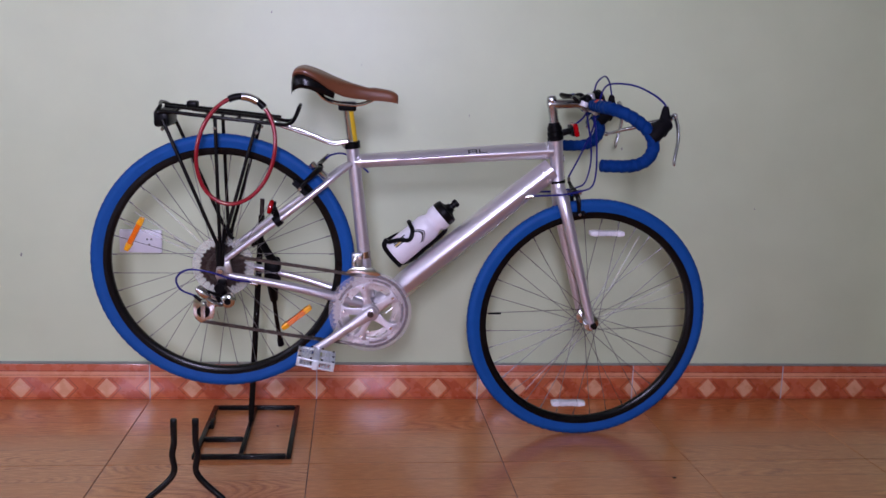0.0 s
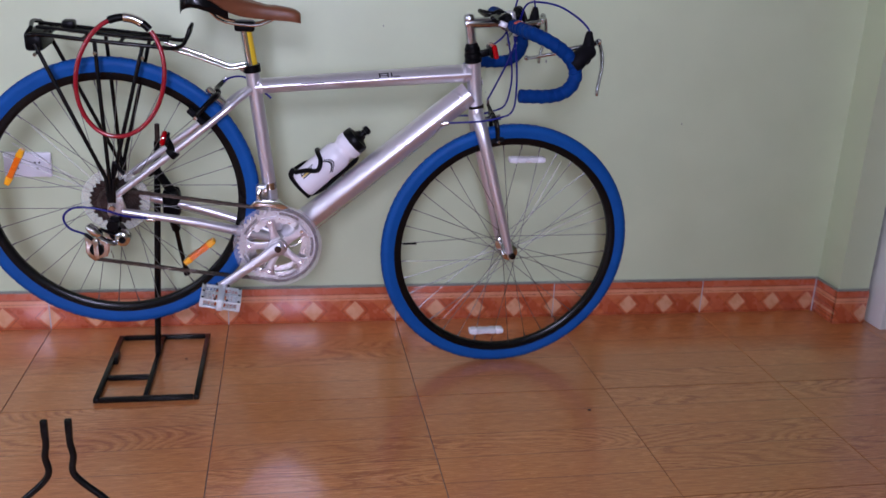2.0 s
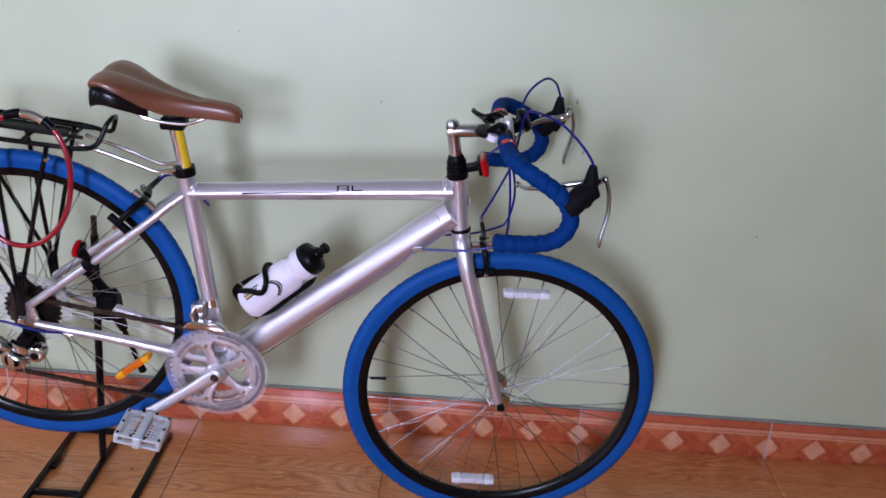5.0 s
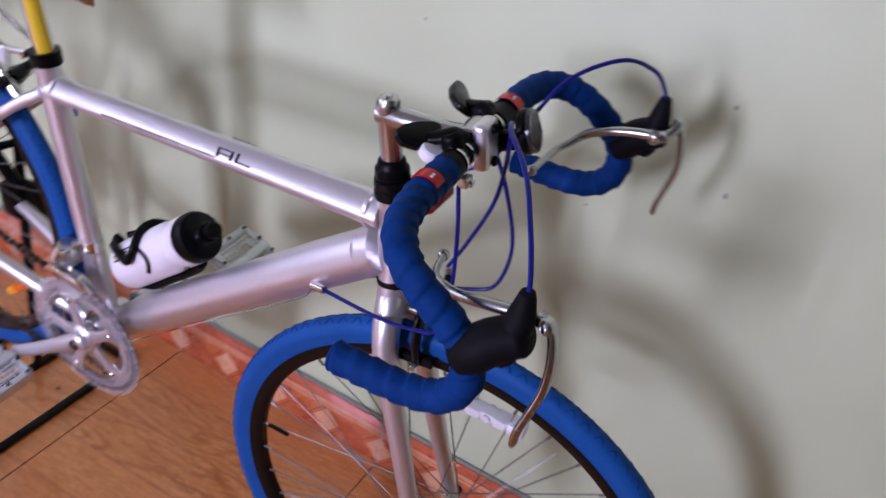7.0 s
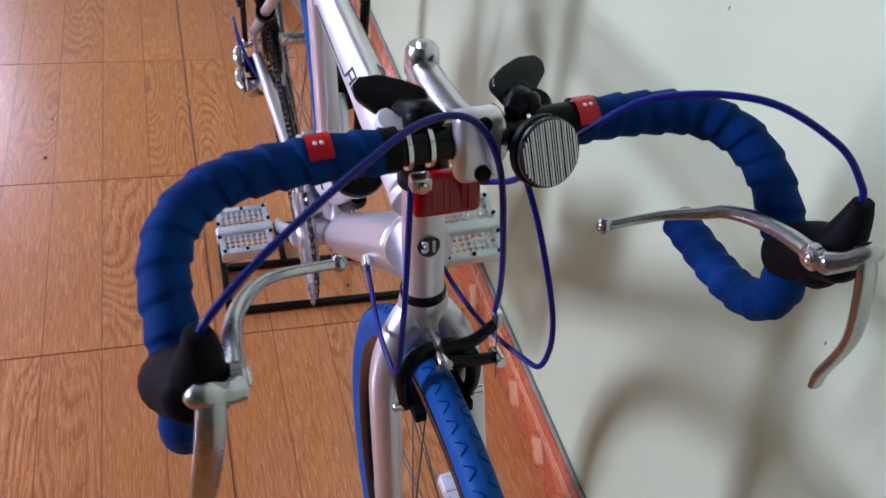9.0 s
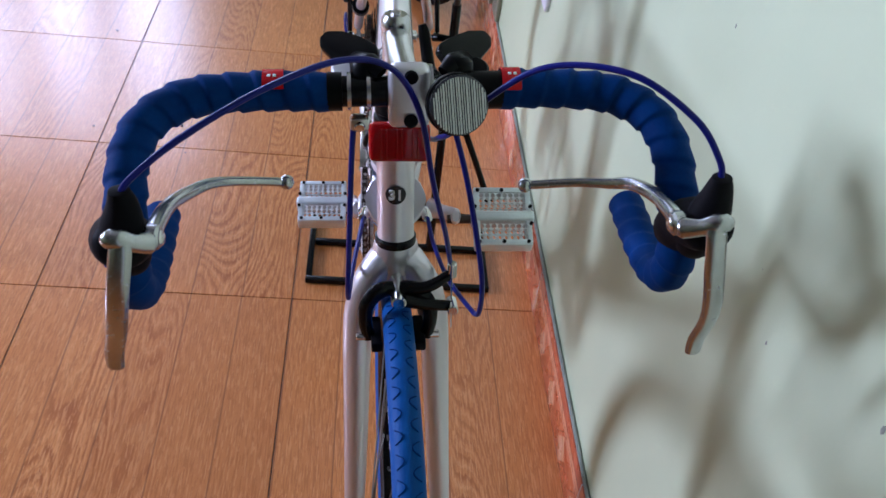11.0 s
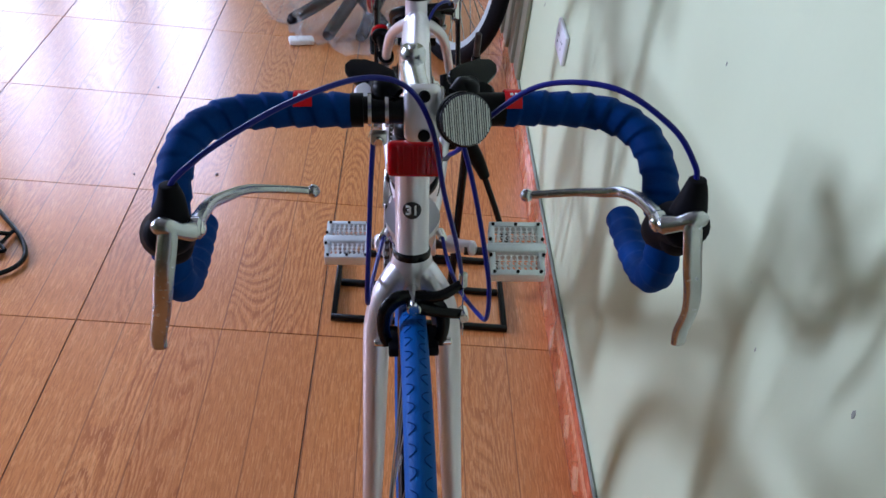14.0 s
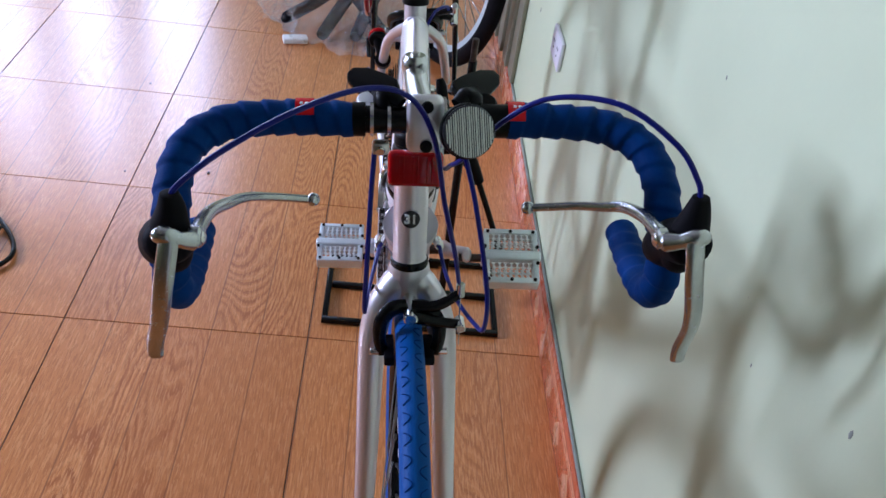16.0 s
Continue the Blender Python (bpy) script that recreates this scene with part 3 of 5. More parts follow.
saddle()
post = part("seatpost", cyl((0.583, 0, 0.905), (0.599, 0, 0.80), 0.0132, n=20), CHROME, bike)
def strip(a0, a1, rr, z0, z1):
    b, g = bmesh.new(), []
    for z in (z0, z1):
        x = 0.583 + (0.905 - z) / 0.105 * 0.016
        g.append([b.verts.new((x + rr * math.cos(radians(a)), rr * math.sin(radians(a)), z)) for a in np.linspace(a0, a1, 7)])
    for j in range(6):
        b.faces.new((g[0][j], g[0][j + 1], g[1][j + 1], g[1][j]))
    return b
part("ruler_sticker", strip(-80, 10, 0.0136, 0.815, 0.892), YELLOW, post, "yellow ruler sticker")
clampb = part("seat_clamp", tube([(0.5975, 0, 0.797), (0.5955, 0, 0.815)], 0.0205, 20), BLACK, bike)
part("clamp_bolt", cyl((0.575, -0.02, 0.806), (0.575, 0.02, 0.806), 0.005, n=10, bevel=0.001), CHROME, clampb)


# wheels
def wheel(name, at, m, rear, tyre_mat=None, label=""):
    w = empty(name, bike, m @ Matrix.Translation(at))
    prof = []
    for i in range(17):
        a = math.pi * (i / 16) * 1.16 - math.pi * 0.08
        prof.append((R - 0.0155 + 0.0155 * math.sin(a), -0.0150 * math.cos(a)))
    prof = [(R - 0.036, -0.0095)] + prof + [(R - 0.036, 0.0095)]
    part("tyre", lathe(prof, 112), tyre_mat or BLUERUBBER, w, label)
    tread = bmesh.new()
    for k in range(96):
        for s in (-1, 1):
            a0 = (k + (0.5 if s > 0 else 0)) / 96 * 2 * math.pi
            pts = []
            for i in range(9):
                q = i / 8 * math.pi
                lat = s * (0.0105 - 0.0068 * math.sin(q))
                rr = R - 0.0155 + math.sqrt(max(0.0157 ** 2 - lat * lat, 0))
                ang = a0 + (i / 8 - 0.5) * 0.040
                pts.append((rr * math.cos(ang), lat, rr * math.sin(ang)))
            tube(pts, 0.0006, 4, tread, ends=False)
    tagged(part("tread_groove", tread, BLUETAPE, w, "dark curved tread grooves"), kind="stuff")
    part("rim", lathe([(R - 0.034, -0.0098), (R - 0.0335, -0.0115), (R - 0.046, -0.0112), (R - 0.0525, -0.006), (R - 0.0535, 0), (R - 0.0525, 0.006), (R - 0.046, 0.0112), (R - 0.0335, 0.0115), (R - 0.034, 0.0098)], 96), BLACKPAINT, w, "black alloy rim")
    hw = 0.030 if rear else 0.034
    hub = lathe([(0.0, -0.052), (0.005, -0.052), (0.005, -0.045), (0.011, -0.043), (0.012, -hw - 0.006), (0.021, -hw - 0.003), (0.021, -hw + 0.003), (0.012, -hw + 0.007), (0.0105, 0), (0.012, hw - 0.007), (0.021, hw - 0.003), (0.021, hw + 0.003), (0.012, hw + 0.006), (0.011, 0.043), (0.005, 0.045), (0.005, 0.052), (0.0, 0.052)], 24)
    part("hub", hub, CHROME, w)
    side = 0.055 if not rear else 0.075
    nut = cyl((0, -side, 0), (0, -side - 0.012, 0), 0.0085, n=12, bevel=0.002)
    cyl((0, side, 0), (0, side + 0.012, 0), 0.0085, n=12, bevel=0.002, bm=nut)
    cyl((0, -side, 0), (0, side, 0), 0.0045, n=8, bm=nut)
    part("axle_nut", nut, BLACKPAINT if not rear else CHROME, w)
    kinds = []
    for s in (-1, 1):
        for c in (-1, 1):
            a = c * radians(66)
            b = cyl((0.020 * math.cos(a), s * hw, 0.020 * math.sin(a)), (R - 0.053, 0.001 * s, 0), 0.0009, n=6)
            cyl((R - 0.066, 0.0012 * s, 0), (R - 0.052, 0.001 * s, 0), 0.0019, n=6, bm=b)
            me = bpy.data.meshes.new("spoke")
            b.to_mesh(me)
            b.free()
            me.materials.append(SPOKE)
            kinds.append(me)
    for k in range(36):
        sp = new("spoke", kinds[(k % 4)])
        sp.parent = w
        sp.matrix_local = Matrix.Rotation(2 * math.pi * (k + 0.4) / 36, 4, "Y")
    return w


fw = wheel("front_wheel", FW, STEER, False)
rw = wheel("rear_wheel", RW, Matrix.Identity(4), True)


def spoke_reflector(w, x, z, turn, mat, label, ends):
    m = Matrix.Translation((x, 0, z)) @ Matrix.Rotation(turn, 4, "Y")
    b = box(-0.047, 0.047, -0.0095, 0.0095, -0.0110, 0.0110, 0.004)
    for v in b.verts:
        v.co.z *= 1.0 - 0.42 * (abs(v.co.x) / 0.047) ** 1.5
    ob = part("spoke_reflector", b, mat, w, label, m=m)
    for e in (-1, 1):
        c = box(e * 0.038 - 0.0105, e * 0.038 + 0.0105, -0.0112, 0.0112, -0.0105, 0.0105, 0.003)
        for v in c.verts:
            v.co.z *= 1.0 - 0.42 * (abs(v.co.x) / 0.047) ** 1.5
        for i in range(-2, 3):
            for s in (-1, 1):
                box(e * 0.038 + i * 0.0036 - 0.0011, e * 0.038 + i * 0.0036 + 0.0011, s * 0.0114 - 0.0007, s * 0.0114 + 0.0007, -0.0042, 0.0042, 0.0004, bm=c, seg=1)
        part("end_lens", c, ends, ob, "bright faceted end")
    for s in (-1, 1):
        part("boss", cyl((0, s * 0.008, 0), (0, s * 0.0125, 0), 0.0055, n=12, bevel=0.001), mat, ob)
        for e in (-1, 1):
            part("rib", box(e * 0.017 - 0.0085, e * 0.017 + 0.0085, s * 0.0098 - 0.0008, s * 0.0098 + 0.0008, -0.0065, 0.0065, 0.0006, seg=1), mat, ob)


spoke_reflector(fw, 1.288 - FW.x, 0.584 - FW.z, radians(0), GREYLENS, "clear reflector between the spokes", WHITESPOKE)
spoke_reflector(fw, 1.215 - FW.x, 0.092 - FW.z, radians(1), GREYLENS, "clear reflector between the spokes", WHITESPOKE)
spoke_reflector(rw, 0.044 - RW.x, 0.561 - RW.z, radians(-63), ORANGE, "orange reflector between the spokes", AMBER)
spoke_reflector(rw, 0.456 - RW.x, 0.339 - RW.z, radians(-39), ORANGE, "orange reflector between the spokes", AMBER)
part("valve", cyl((-0.28, 0, 0.019), (-0.245, 0, 0.019), 0.003, n=8, bevel=0.001), BLACK, fw)


def sleeve(w, ang, r0, r1, s):
    """A clear plastic straw on a spoke."""
    d = Vector((math.cos(ang), 0, math.sin(ang)))
    part("spoke_sleeve", cyl(d * r0 + Vector((0, s * 0.02, 0)), d * r1 + Vector((0, s * 0.006, 0)), 0.0021, n=8), CLEARSLEEVE, w, "clear plastic spoke sleeve")


CLEARSLEEVE = clear_plastic("clear_spoke_sleeve", (0.7, 0.68, 0.68), 0.17, 0.35)
for ang, r0, r1 in ((62, 0.10, 0.27), (24, 0.05, 0.25), (231, 0.04, 0.26), (204, 0.18, 0.27)):
    sleeve(fw, radians(ang), r0, r1, -1)
for ang, r0, r1 in ((135, 0.08, 0.25), (157, 0.06, 0.27), (149, 0.10, 0.26)):
    sleeve(rw, radians(ang), r0, r1, -1)

# rear sprockets and spoke guard
cas = empty("cassette", rw)
part("spoke_guard", lathe([(0.02, -0.0275), (0.079, -0.0275), (0.0795, -0.0265), (0.079, -0.0255), (0.02, -0.0255)], 48), DISC, cas, "milky clear spoke guard disc")
for i, teeth in enumerate((28, 24, 21, 18, 16, 14)):
    rr = teeth * 0.0127 / 2 / math.pi
    out = []
    for k in range(teeth * 4):
        a = 2 * math.pi * k / (teeth * 4)
        q = rr + (0.003 if k % 4 in (1, 2) else -0.002)
        out.append((q * math.cos(a), q * math.sin(a)))
    part("sprocket", prism(out, -0.0315 - i * 0.0046, -0.0297 - i * 0.0046), STEELDARK, cas)

# crankset
CW = -0.046                      # chain line
crank = empty("crankset", bike, Matrix.Translation(BB))
def ring(teeth, y, mat, inner):
    rr = teeth * 0.0127 / 2 / math.pi
    bm = bmesh.new()
    n = teeth * 4
    o0, o1, i0, i1 = [], [], [], []
    for k in range(n):
        a = 2 * math.pi * k / n
        q = rr + (0.0028 if k % 4 in (1, 2) else -0.003)
        c, s_ = math.cos(a), math.sin(a)
        o0.append(bm.verts.new((q * c, y - 0.0013, q * s_)))
        o1.append(bm.verts.new((q * c, y + 0.0013, q * s_)))
        i0.append(bm.verts.new((inner * c, y - 0.0013, inner * s_)))
        i1.append(bm.verts.new((inner * c, y + 0.0013, inner * s_)))
    for k in range(n):
        j = (k + 1) % n
        bm.faces.new((o0[k], o0[j], i0[j], i0[k]))
        bm.faces.new((o1[k], i1[k], i1[j], o1[j]))
        bm.faces.new((o0[k], o1[k], o1[j], o0[j]))
        bm.faces.new((i0[k], i0[j], i1[j], i1[k]))
    return bm
part("outer_chainring", ring(48, CW, ALLOY, 0.074), ALLOY, crank)
part("inner_chainring", ring(38, CW + 0.009, ALLOY, 0.058), ALLOY, crank)
part("chain_guard", lathe([(0.078, CW - 0.006), (0.106, CW - 0.006), (0.109, CW - 0.004), (0.108, CW - 0.003), (0.078, CW - 0.0045), (0.078, CW - 0.006)], 72), CLEAR, crank, "clear plastic chain guard ring")
sp = bmesh.new()
for k in range(5):
    a = radians(214 + 36 + 72 * k)
    d, t = Vector((math.cos(a), 0, math.sin(a))), Vector((-math.sin(a), 0, math.cos(a)))
    prism([((d * r0 + t * h).x, (d * r0 + t * h).z) for r0, h in ((0.015, -0.013), (0.045, -0.0085), (0.066, -0.010), (0.078, -0.020), (0.078, 0.020), (0.066, 0.010), (0.045, 0.0085), (0.015, 0.013))], CW - 0.008, CW - 0.0015, 0.0015, bm=sp)
merge(sp, lathe([(0.0, CW - 0.013), (0.020, CW - 0.013), (0.024, CW - 0.009), (0.024, CW + 0.002), (0.0, CW + 0.002)], 28))
part("spider", sp, SILVER, crank)
slots = bmesh.new()
for k in range(5):
    a = radians(214 + 72 * k)
    pts = [(0.0855 * math.cos(a + q), CW - 0.0022, 0.0855 * math.sin(a + q)) for q in np.linspace(-0.3, 0.3, 9)]
    tube(pts, 0.0032, 6, slots, flat=0.4, up=(0, 0, 1))
tagged(part("ring_slot", slots, STEELDARK, crank, "dark slots in the chainring"), kind="stuff")
bolts = bmesh.new()
for k in range(5):
    a = radians(214 + 36 + 72 * k)
    cyl((0.070 * math.cos(a), CW - 0.011, 0.070 * math.sin(a)), (0.070 * math.cos(a), CW - 0.004, 0.070 * math.sin(a)), 0.0045, n=10, bevel=0.001, bm=bolts)
tagged(part("chainring_bolt", bolts, CHROME, crank), kind="stuff")
ARM = Vector((0.511 - BB.x, 0, 0.276 - BB.z)).normalized() * 0.167
def arm(s, y0, y1):
    d = ARM.normalized() * s
    b = tube([d * -0.016 + Vector((0, y0, 0)), d * -0.008 + Vector((0, y0, 0)), d * 0.02 + Vector((0, y0, 0)), d * 0.08 + Vector((0, (y0 + y1) / 2, 0)), d * 0.155 + Vector((0, y1, 0)), d * 0.172 + Vector((0, y1, 0)), d * 0.178 + Vector((0, y1, 0))], [0.010, 0.0165, 0.0155, 0.0115, 0.0115, 0.0125, 0.008], 16, per=4, flat=0.62, up=(-d.z, 0, d.x))
    return b
part("crank_arm", arm(1, -0.062, -0.074), SILVER, crank)
part("crank_arm", arm(-1, 0.062, 0.090), SILVER, crank)
part("crank_bolt", cyl((0, -0.075, 0), (0, -0.066, 0), 0.0085, n=16, bevel=0.0015), STEELDARK, crank)
part("crank_bolt", cyl((0, 0.064, 0), (0, 0.074, 0), 0.0085, n=16, bevel=0.0015), STEELDARK, crank)
part("spindle", cyl((0, -0.05, 0), (0, 0.062, 0), 0.0085, n=14), STEELDARK, crank)


def perforated(x0, x1, y0, y1, z, nx, ny, r, t=0.0016):
    """A plate with round holes right through it."""
    bm = bmesh.new()
    cx, cy = (x1 - x0) / nx, (y1 - y0) / ny
    for i in range(nx):
        for j in range(ny):
            a, b = x0 + cx * (i + 0.5), y0 + cy * (j + 0.5)
            for zz in (z, z - t):
                sq = [(a + cx / 2 * p, b + cy / 2 * q, zz) for p, q in ((1, 0), (1, 1), (0, 1), (-1, 1), (-1, 0), (-1, -1), (0, -1), (1, -1))]
                hole = [(a + r * math.cos(math.pi * k / 4), b + r * math.sin(math.pi * k / 4), zz) for k in range(8)]
                vs, vh = [bm.verts.new(q) for q in sq], [bm.verts.new(q) for q in hole]
                for k in range(8):
                    bm.faces.new((vs[k], vs[(k + 1) % 8], vh[(k + 1) % 8], vh[k]))
                if zz == z:
                    top = vh
            for k in range(8):
                bm.faces.new((top[k], top[(k + 1) % 8], vh[(k + 1) % 8], vh[k]))
    bmesh.ops.remove_doubles(bm, verts=bm.verts, dist=1e-5)
    return bm


def tapered(bm):
    """Draws a pedal piece in towards its front and back ends."""
    for v in bm.verts:
        k = max(0.0, abs(v.co.x) - 0.008)
        v.co.y *= 1.0 - 2.2 * k
        v.co.z *= 1.0 - 6.0 * k
    return bm


def pedal(side, turn):
    at = BB + ARM * side + Vector((0, -0.131 if side > 0 else 0.160, -0.006))
    p = empty("pedal", bike, Matrix.Translation(at) @ Matrix.Rotation(radians(turn), 4, "Y"))
    tagged(p, "silver perforated metal platform pedal")
    for s in (-1, 1):
        for z in (0.0125, -0.011):
            part("tread_plate", tapered(perforated(s * 0.026 - 0.0125, s * 0.026 + 0.0125, -0.0375, 0.0375, z, 3, 8, 0.0040)), PEDALMETAL, p)
        part("end_plate", tapered(box(s * 0.0435 - 0.0045, s * 0.0435 + 0.0045, -0.046, 0.046, -0.0150, 0.0150, 0.0015)), PEDALMETAL, p)
        for z in (0.0112, -0.0112):
            part("side_bar", tapered(box(-0.044, 0.044, s * 0.0415 - 0.0048, s * 0.0415 + 0.0048, z - 0.0032, z + 0.0032, 0.0012)), PEDALMETAL, p)
    part("pedal_body", box(-0.0085, 0.0085, -0.047, 0.047, -0.0145, 0.0145, 0.004, seg=3), PEDALMETAL, p)
    part("pedal_axle", cyl((0, side * 0.045, 0), (0, side * 0.082, 0), 0.0065, n=12), STEELDARK, p)
    pins = bmesh.new()
    for x in (-0.0425, 0.0425):
        for y in (-0.036, 0.0, 0.036):
            cyl((x, y, 0.0105), (x, y, 0.0140), 0.0029, n=8, bm=pins)
    for x in (-0.014, 0.014):
        for y in (-0.0412, 0.0412):
            cyl((x, y, 0.0130), (x, y, 0.0160), 0.0029, n=8, bm=pins)
    tagged(part("grip_pin", pins, BLACK, p), kind="stuff")


pedal(1, 11)
pedal(-1, 24)


# chain
def chain():
    r_f, r_r = 48 * 0.0127 / 2 / math.pi, 18 * 0.0127 / 2 / math.pi
    loop = []
    A, B = Vector((BB.x, CW, BB.z)), Vector((RW.x, CW, RW.z))
    jock, tens = Vector((0.268, CW, 0.412)), Vector((0.222, CW, 0.362))
    for a in np.linspace(98, -88, 24):
        loop.append(A + Vector((math.cos(radians(a)), 0, math.sin(radians(a)))) * r_f)
    loop.append(Vector((0.44, CW, 0.305)))
    for a in np.linspace(-80, -185, 7):
        loop.append(tens + Vector((math.cos(radians(a)), 0, math.sin(radians(a)))) * 0.022)
    for a in np.linspace(-40, 40, 5):
        loop.append(jock + Vector((math.cos(radians(a)), 0, math.sin(radians(a)))) * 0.022)
    for a in np.linspace(250, 98, 14):
        loop.append(B + Vector((math.cos(radians(a)), 0, math.sin(radians(a)))) * r_r)
    loop.append(loop[0])
    length = [0.0]
    for p, q in zip(loop, loop[1:]):
        length.append(length[-1] + (q - p).length)
    n = int(length[-1] / 0.0127)
    bm = bmesh.new()
    at = lambda s: Vector([np.interp(s, length, [p[i] for p in loop]) for i in range(3)])
    for k in range(n):
        p, q = at(k * 0.0127), at((k + 1) * 0.0127)
        d = (q - p).normalized()
        c, w = (p + q) / 2, (0.0036 if k % 2 else 0.0022)
        m = Matrix.Translation(c) @ Matrix.Rotation(math.atan2(-d.z, d.x), 4, "Y")
        for s in (-1, 1):
            vs = [bm.verts.new(m @ Vector((x, s * w + y, z))) for x in (-0.0082, 0.0082) for y in (-0.0006, 0.0006) for z in (-0.0036, 0.0036)]
            for f in ((0, 1, 3, 2), (4, 6, 7, 5), (0, 4, 5, 1), (2, 3, 7, 6), (0, 2, 6, 4), (1, 5, 7, 3)):
                bm.faces.new([vs[i] for i in f])
        cyl(p + Vector((0, -0.003, 0)), p + Vector((0, 0.003, 0)), 0.0034, n=6, bm=bm)
    return bm


part("chain", chain(), CHAIN, bike, "oily dark roller chain")

# rear derailleur
rd = empty("rear_derailleur", bike)
part("hanger", prism([(0.262, 0.462), (0.283, 0.462), (0.278, 0.43), (0.262, 0.428)], -0.074, -0.066, 0.002), BLACK, rd)
part("upper_knuckle", tube([(0.268, -0.060, 0.442), (0.268, -0.088, 0.442)], 0.0135, 16), BLACK, rd)
b = tube([(0.212, -0.088, 0.447), (0.215, -0.089, 0.444), (0.226, -0.092, 0.434), (0.238, -0.090, 0.424), (0.243, -0.088, 0.420)], [0.005, 0.0115, 0.0145, 0.0115, 0.006], 16, per=3, flat=0.8)
part("outer_knuckle", b, CHROME, rd, "bright silver knuckle")
part("link_plate", tube([(0.232, -0.092, 0.421), (0.246, -0.096, 0.413), (0.262, -0.096, 0.405), (0.275, -0.092, 0.400)], [0.006, 0.010, 0.0105, 0.007], 12, per=3, flat=0.6), CHROME, rd, "bright silver link")
part("link_plate", tube([(0.236, -0.074, 0.432), (0.256, -0.076, 0.424), (0.272, -0.074, 0.418)], [0.005, 0.007, 0.006], 10, per=3, flat=0.6), BLACK, rd)
part("inner_knuckle", tube([(0.288, -0.060, 0.409), (0.288, -0.066, 0.409), (0.288, -0.088, 0.409), (0.288, -0.091, 0.409)], [0.016, 0.0185, 0.0175, 0.013], 20), CHROME, rd, "bright silver knuckle")
part("knuckle_bolt", cyl((0.288, -0.090, 0.409), (0.288, -0.094, 0.409), 0.0085, n=16, bevel=0.001), BLACK, rd)
for y in (-0.0545, -0.0375):
    part("cage_plate", prism([(0.255, 0.425), (0.286, 0.42), (0.288, 0.397), (0.250, 0.386), (0.246, 0.352), (0.224, 0.346), (0.216, 0.340), (0.206, 0.347), (0.196, 0.362), (0.196, 0.402), (0.224, 0.402)], y - 0.001, y + 0.001, 0.0006), CHROME, rd)
for c in ((0.270, 0.411), (0.222, 0.371)):
    part("pulley", cyl((c[0], -0.062, c[1]), (c[0], -0.041, c[1]), 0.0165, n=22, bevel=0.002), BLACK, rd)
    part("pulley_bolt", cyl((c[0], -0.066, c[1]), (c[0], -0.060, c[1]), 0.005, n=10, bevel=0.001), CHROME, rd)
part("cage_bar", box(0.216, 0.228, -0.0665, -0.0625, 0.348, 0.398, 0.0015), CHROME, rd)
part("barrel", cyl((0.205, -0.088, 0.424), (0.222, -0.09, 0.41), 0.0045, n=10), BLACK, rd)
part("cable_end", cyl((0.262, -0.094, 0.386), (0.268, -0.102, 0.366), 0.0012, n=6), CHROME, rd)

# front derailleur
fd = empty("front_derailleur", bike)
part("band", tube([(0.6315, 0, 0.525), (0.6335, 0, 0.508)], 0.018, 18), CHROME, fd)
part("linkage", box(0.600, 0.628, -0.036, -0.012, 0.487, 0.525, 0.004), ALLOY, fd)
part("link_arm", tube([(0.612, -0.040, 0.522), (0.606, -0.044, 0.505), (0.612, -0.047, 0.490)], [0.005, 0.0065, 0.005], 10, per=3), CHROME, fd)
part("pinch_bolt", cyl((0.622, -0.046, 0.517), (0.622, -0.034, 0.517), 0.0058, n=12, bevel=0.001), CHROME, fd)
part("cage", prism([(0.585, 0.478), (0.60, 0.494), (0.655, 0.492), (0.678, 0.474), (0.665, 0.470), (0.62, 0.478)], -0.054, -0.038, 0.0015), CHROME, fd)

# fork
fork = empty("fork", bike, STEER)
part("crown", tube([(1.1412, 0, 0.721), (1.1420, 0, 0.716), (1.1435, 0, 0.704), (1.1455, 0, 0.688), (1.1475, 0, 0.676), (1.1485, 0, 0.670)], [0.0172, 0.0182, 0.0196, 0.0190, 0.0150, 0.0085], 24, flat=1.22, up=(1, 0, 0)), SILVER, fork)
for s in (-1, 1):
    part("fork_blade", tube([(1.1430, s * 0.003, 0.710), (1.1465, s * 0.014, 0.696), (1.1525, s * 0.0285, 0.672), (1.1590, s * 0.0370, 0.645), (1.17, s * 0.0405, 0.608), (1.212, s * 0.046, 0.463), (1.246, s * 0.052, 0.346)], [0.0150, 0.0172, 0.0166, 0.0156, 0.0150, 0.0126, 0.0100], 18, per=5), SILVER, fork)
    part("fork_end", prism([(1.238, 0.358), (1.252, 0.354), (1.262, 0.338), (1.254, 0.324), (1.244, 0.328)], s * 0.052 - 0.003, s * 0.052 + 0.003, 0.001), ALLOY, fork)
part("lower_headset", tube([(1.1403, 0, 0.7275), (1.1405, 0, 0.7265), (1.1411, 0, 0.7205), (1.1413, 0, 0.7190)], [0.0185, 0.0204, 0.0204, 0.0185], 26), BLACKPAINT, fork)
part("wheel_retainer", cyl((1.226, -0.05, 0.352), (1.232, -0.062, 0.342), 0.006, n=10, bevel=0.001), CHROME, fork)

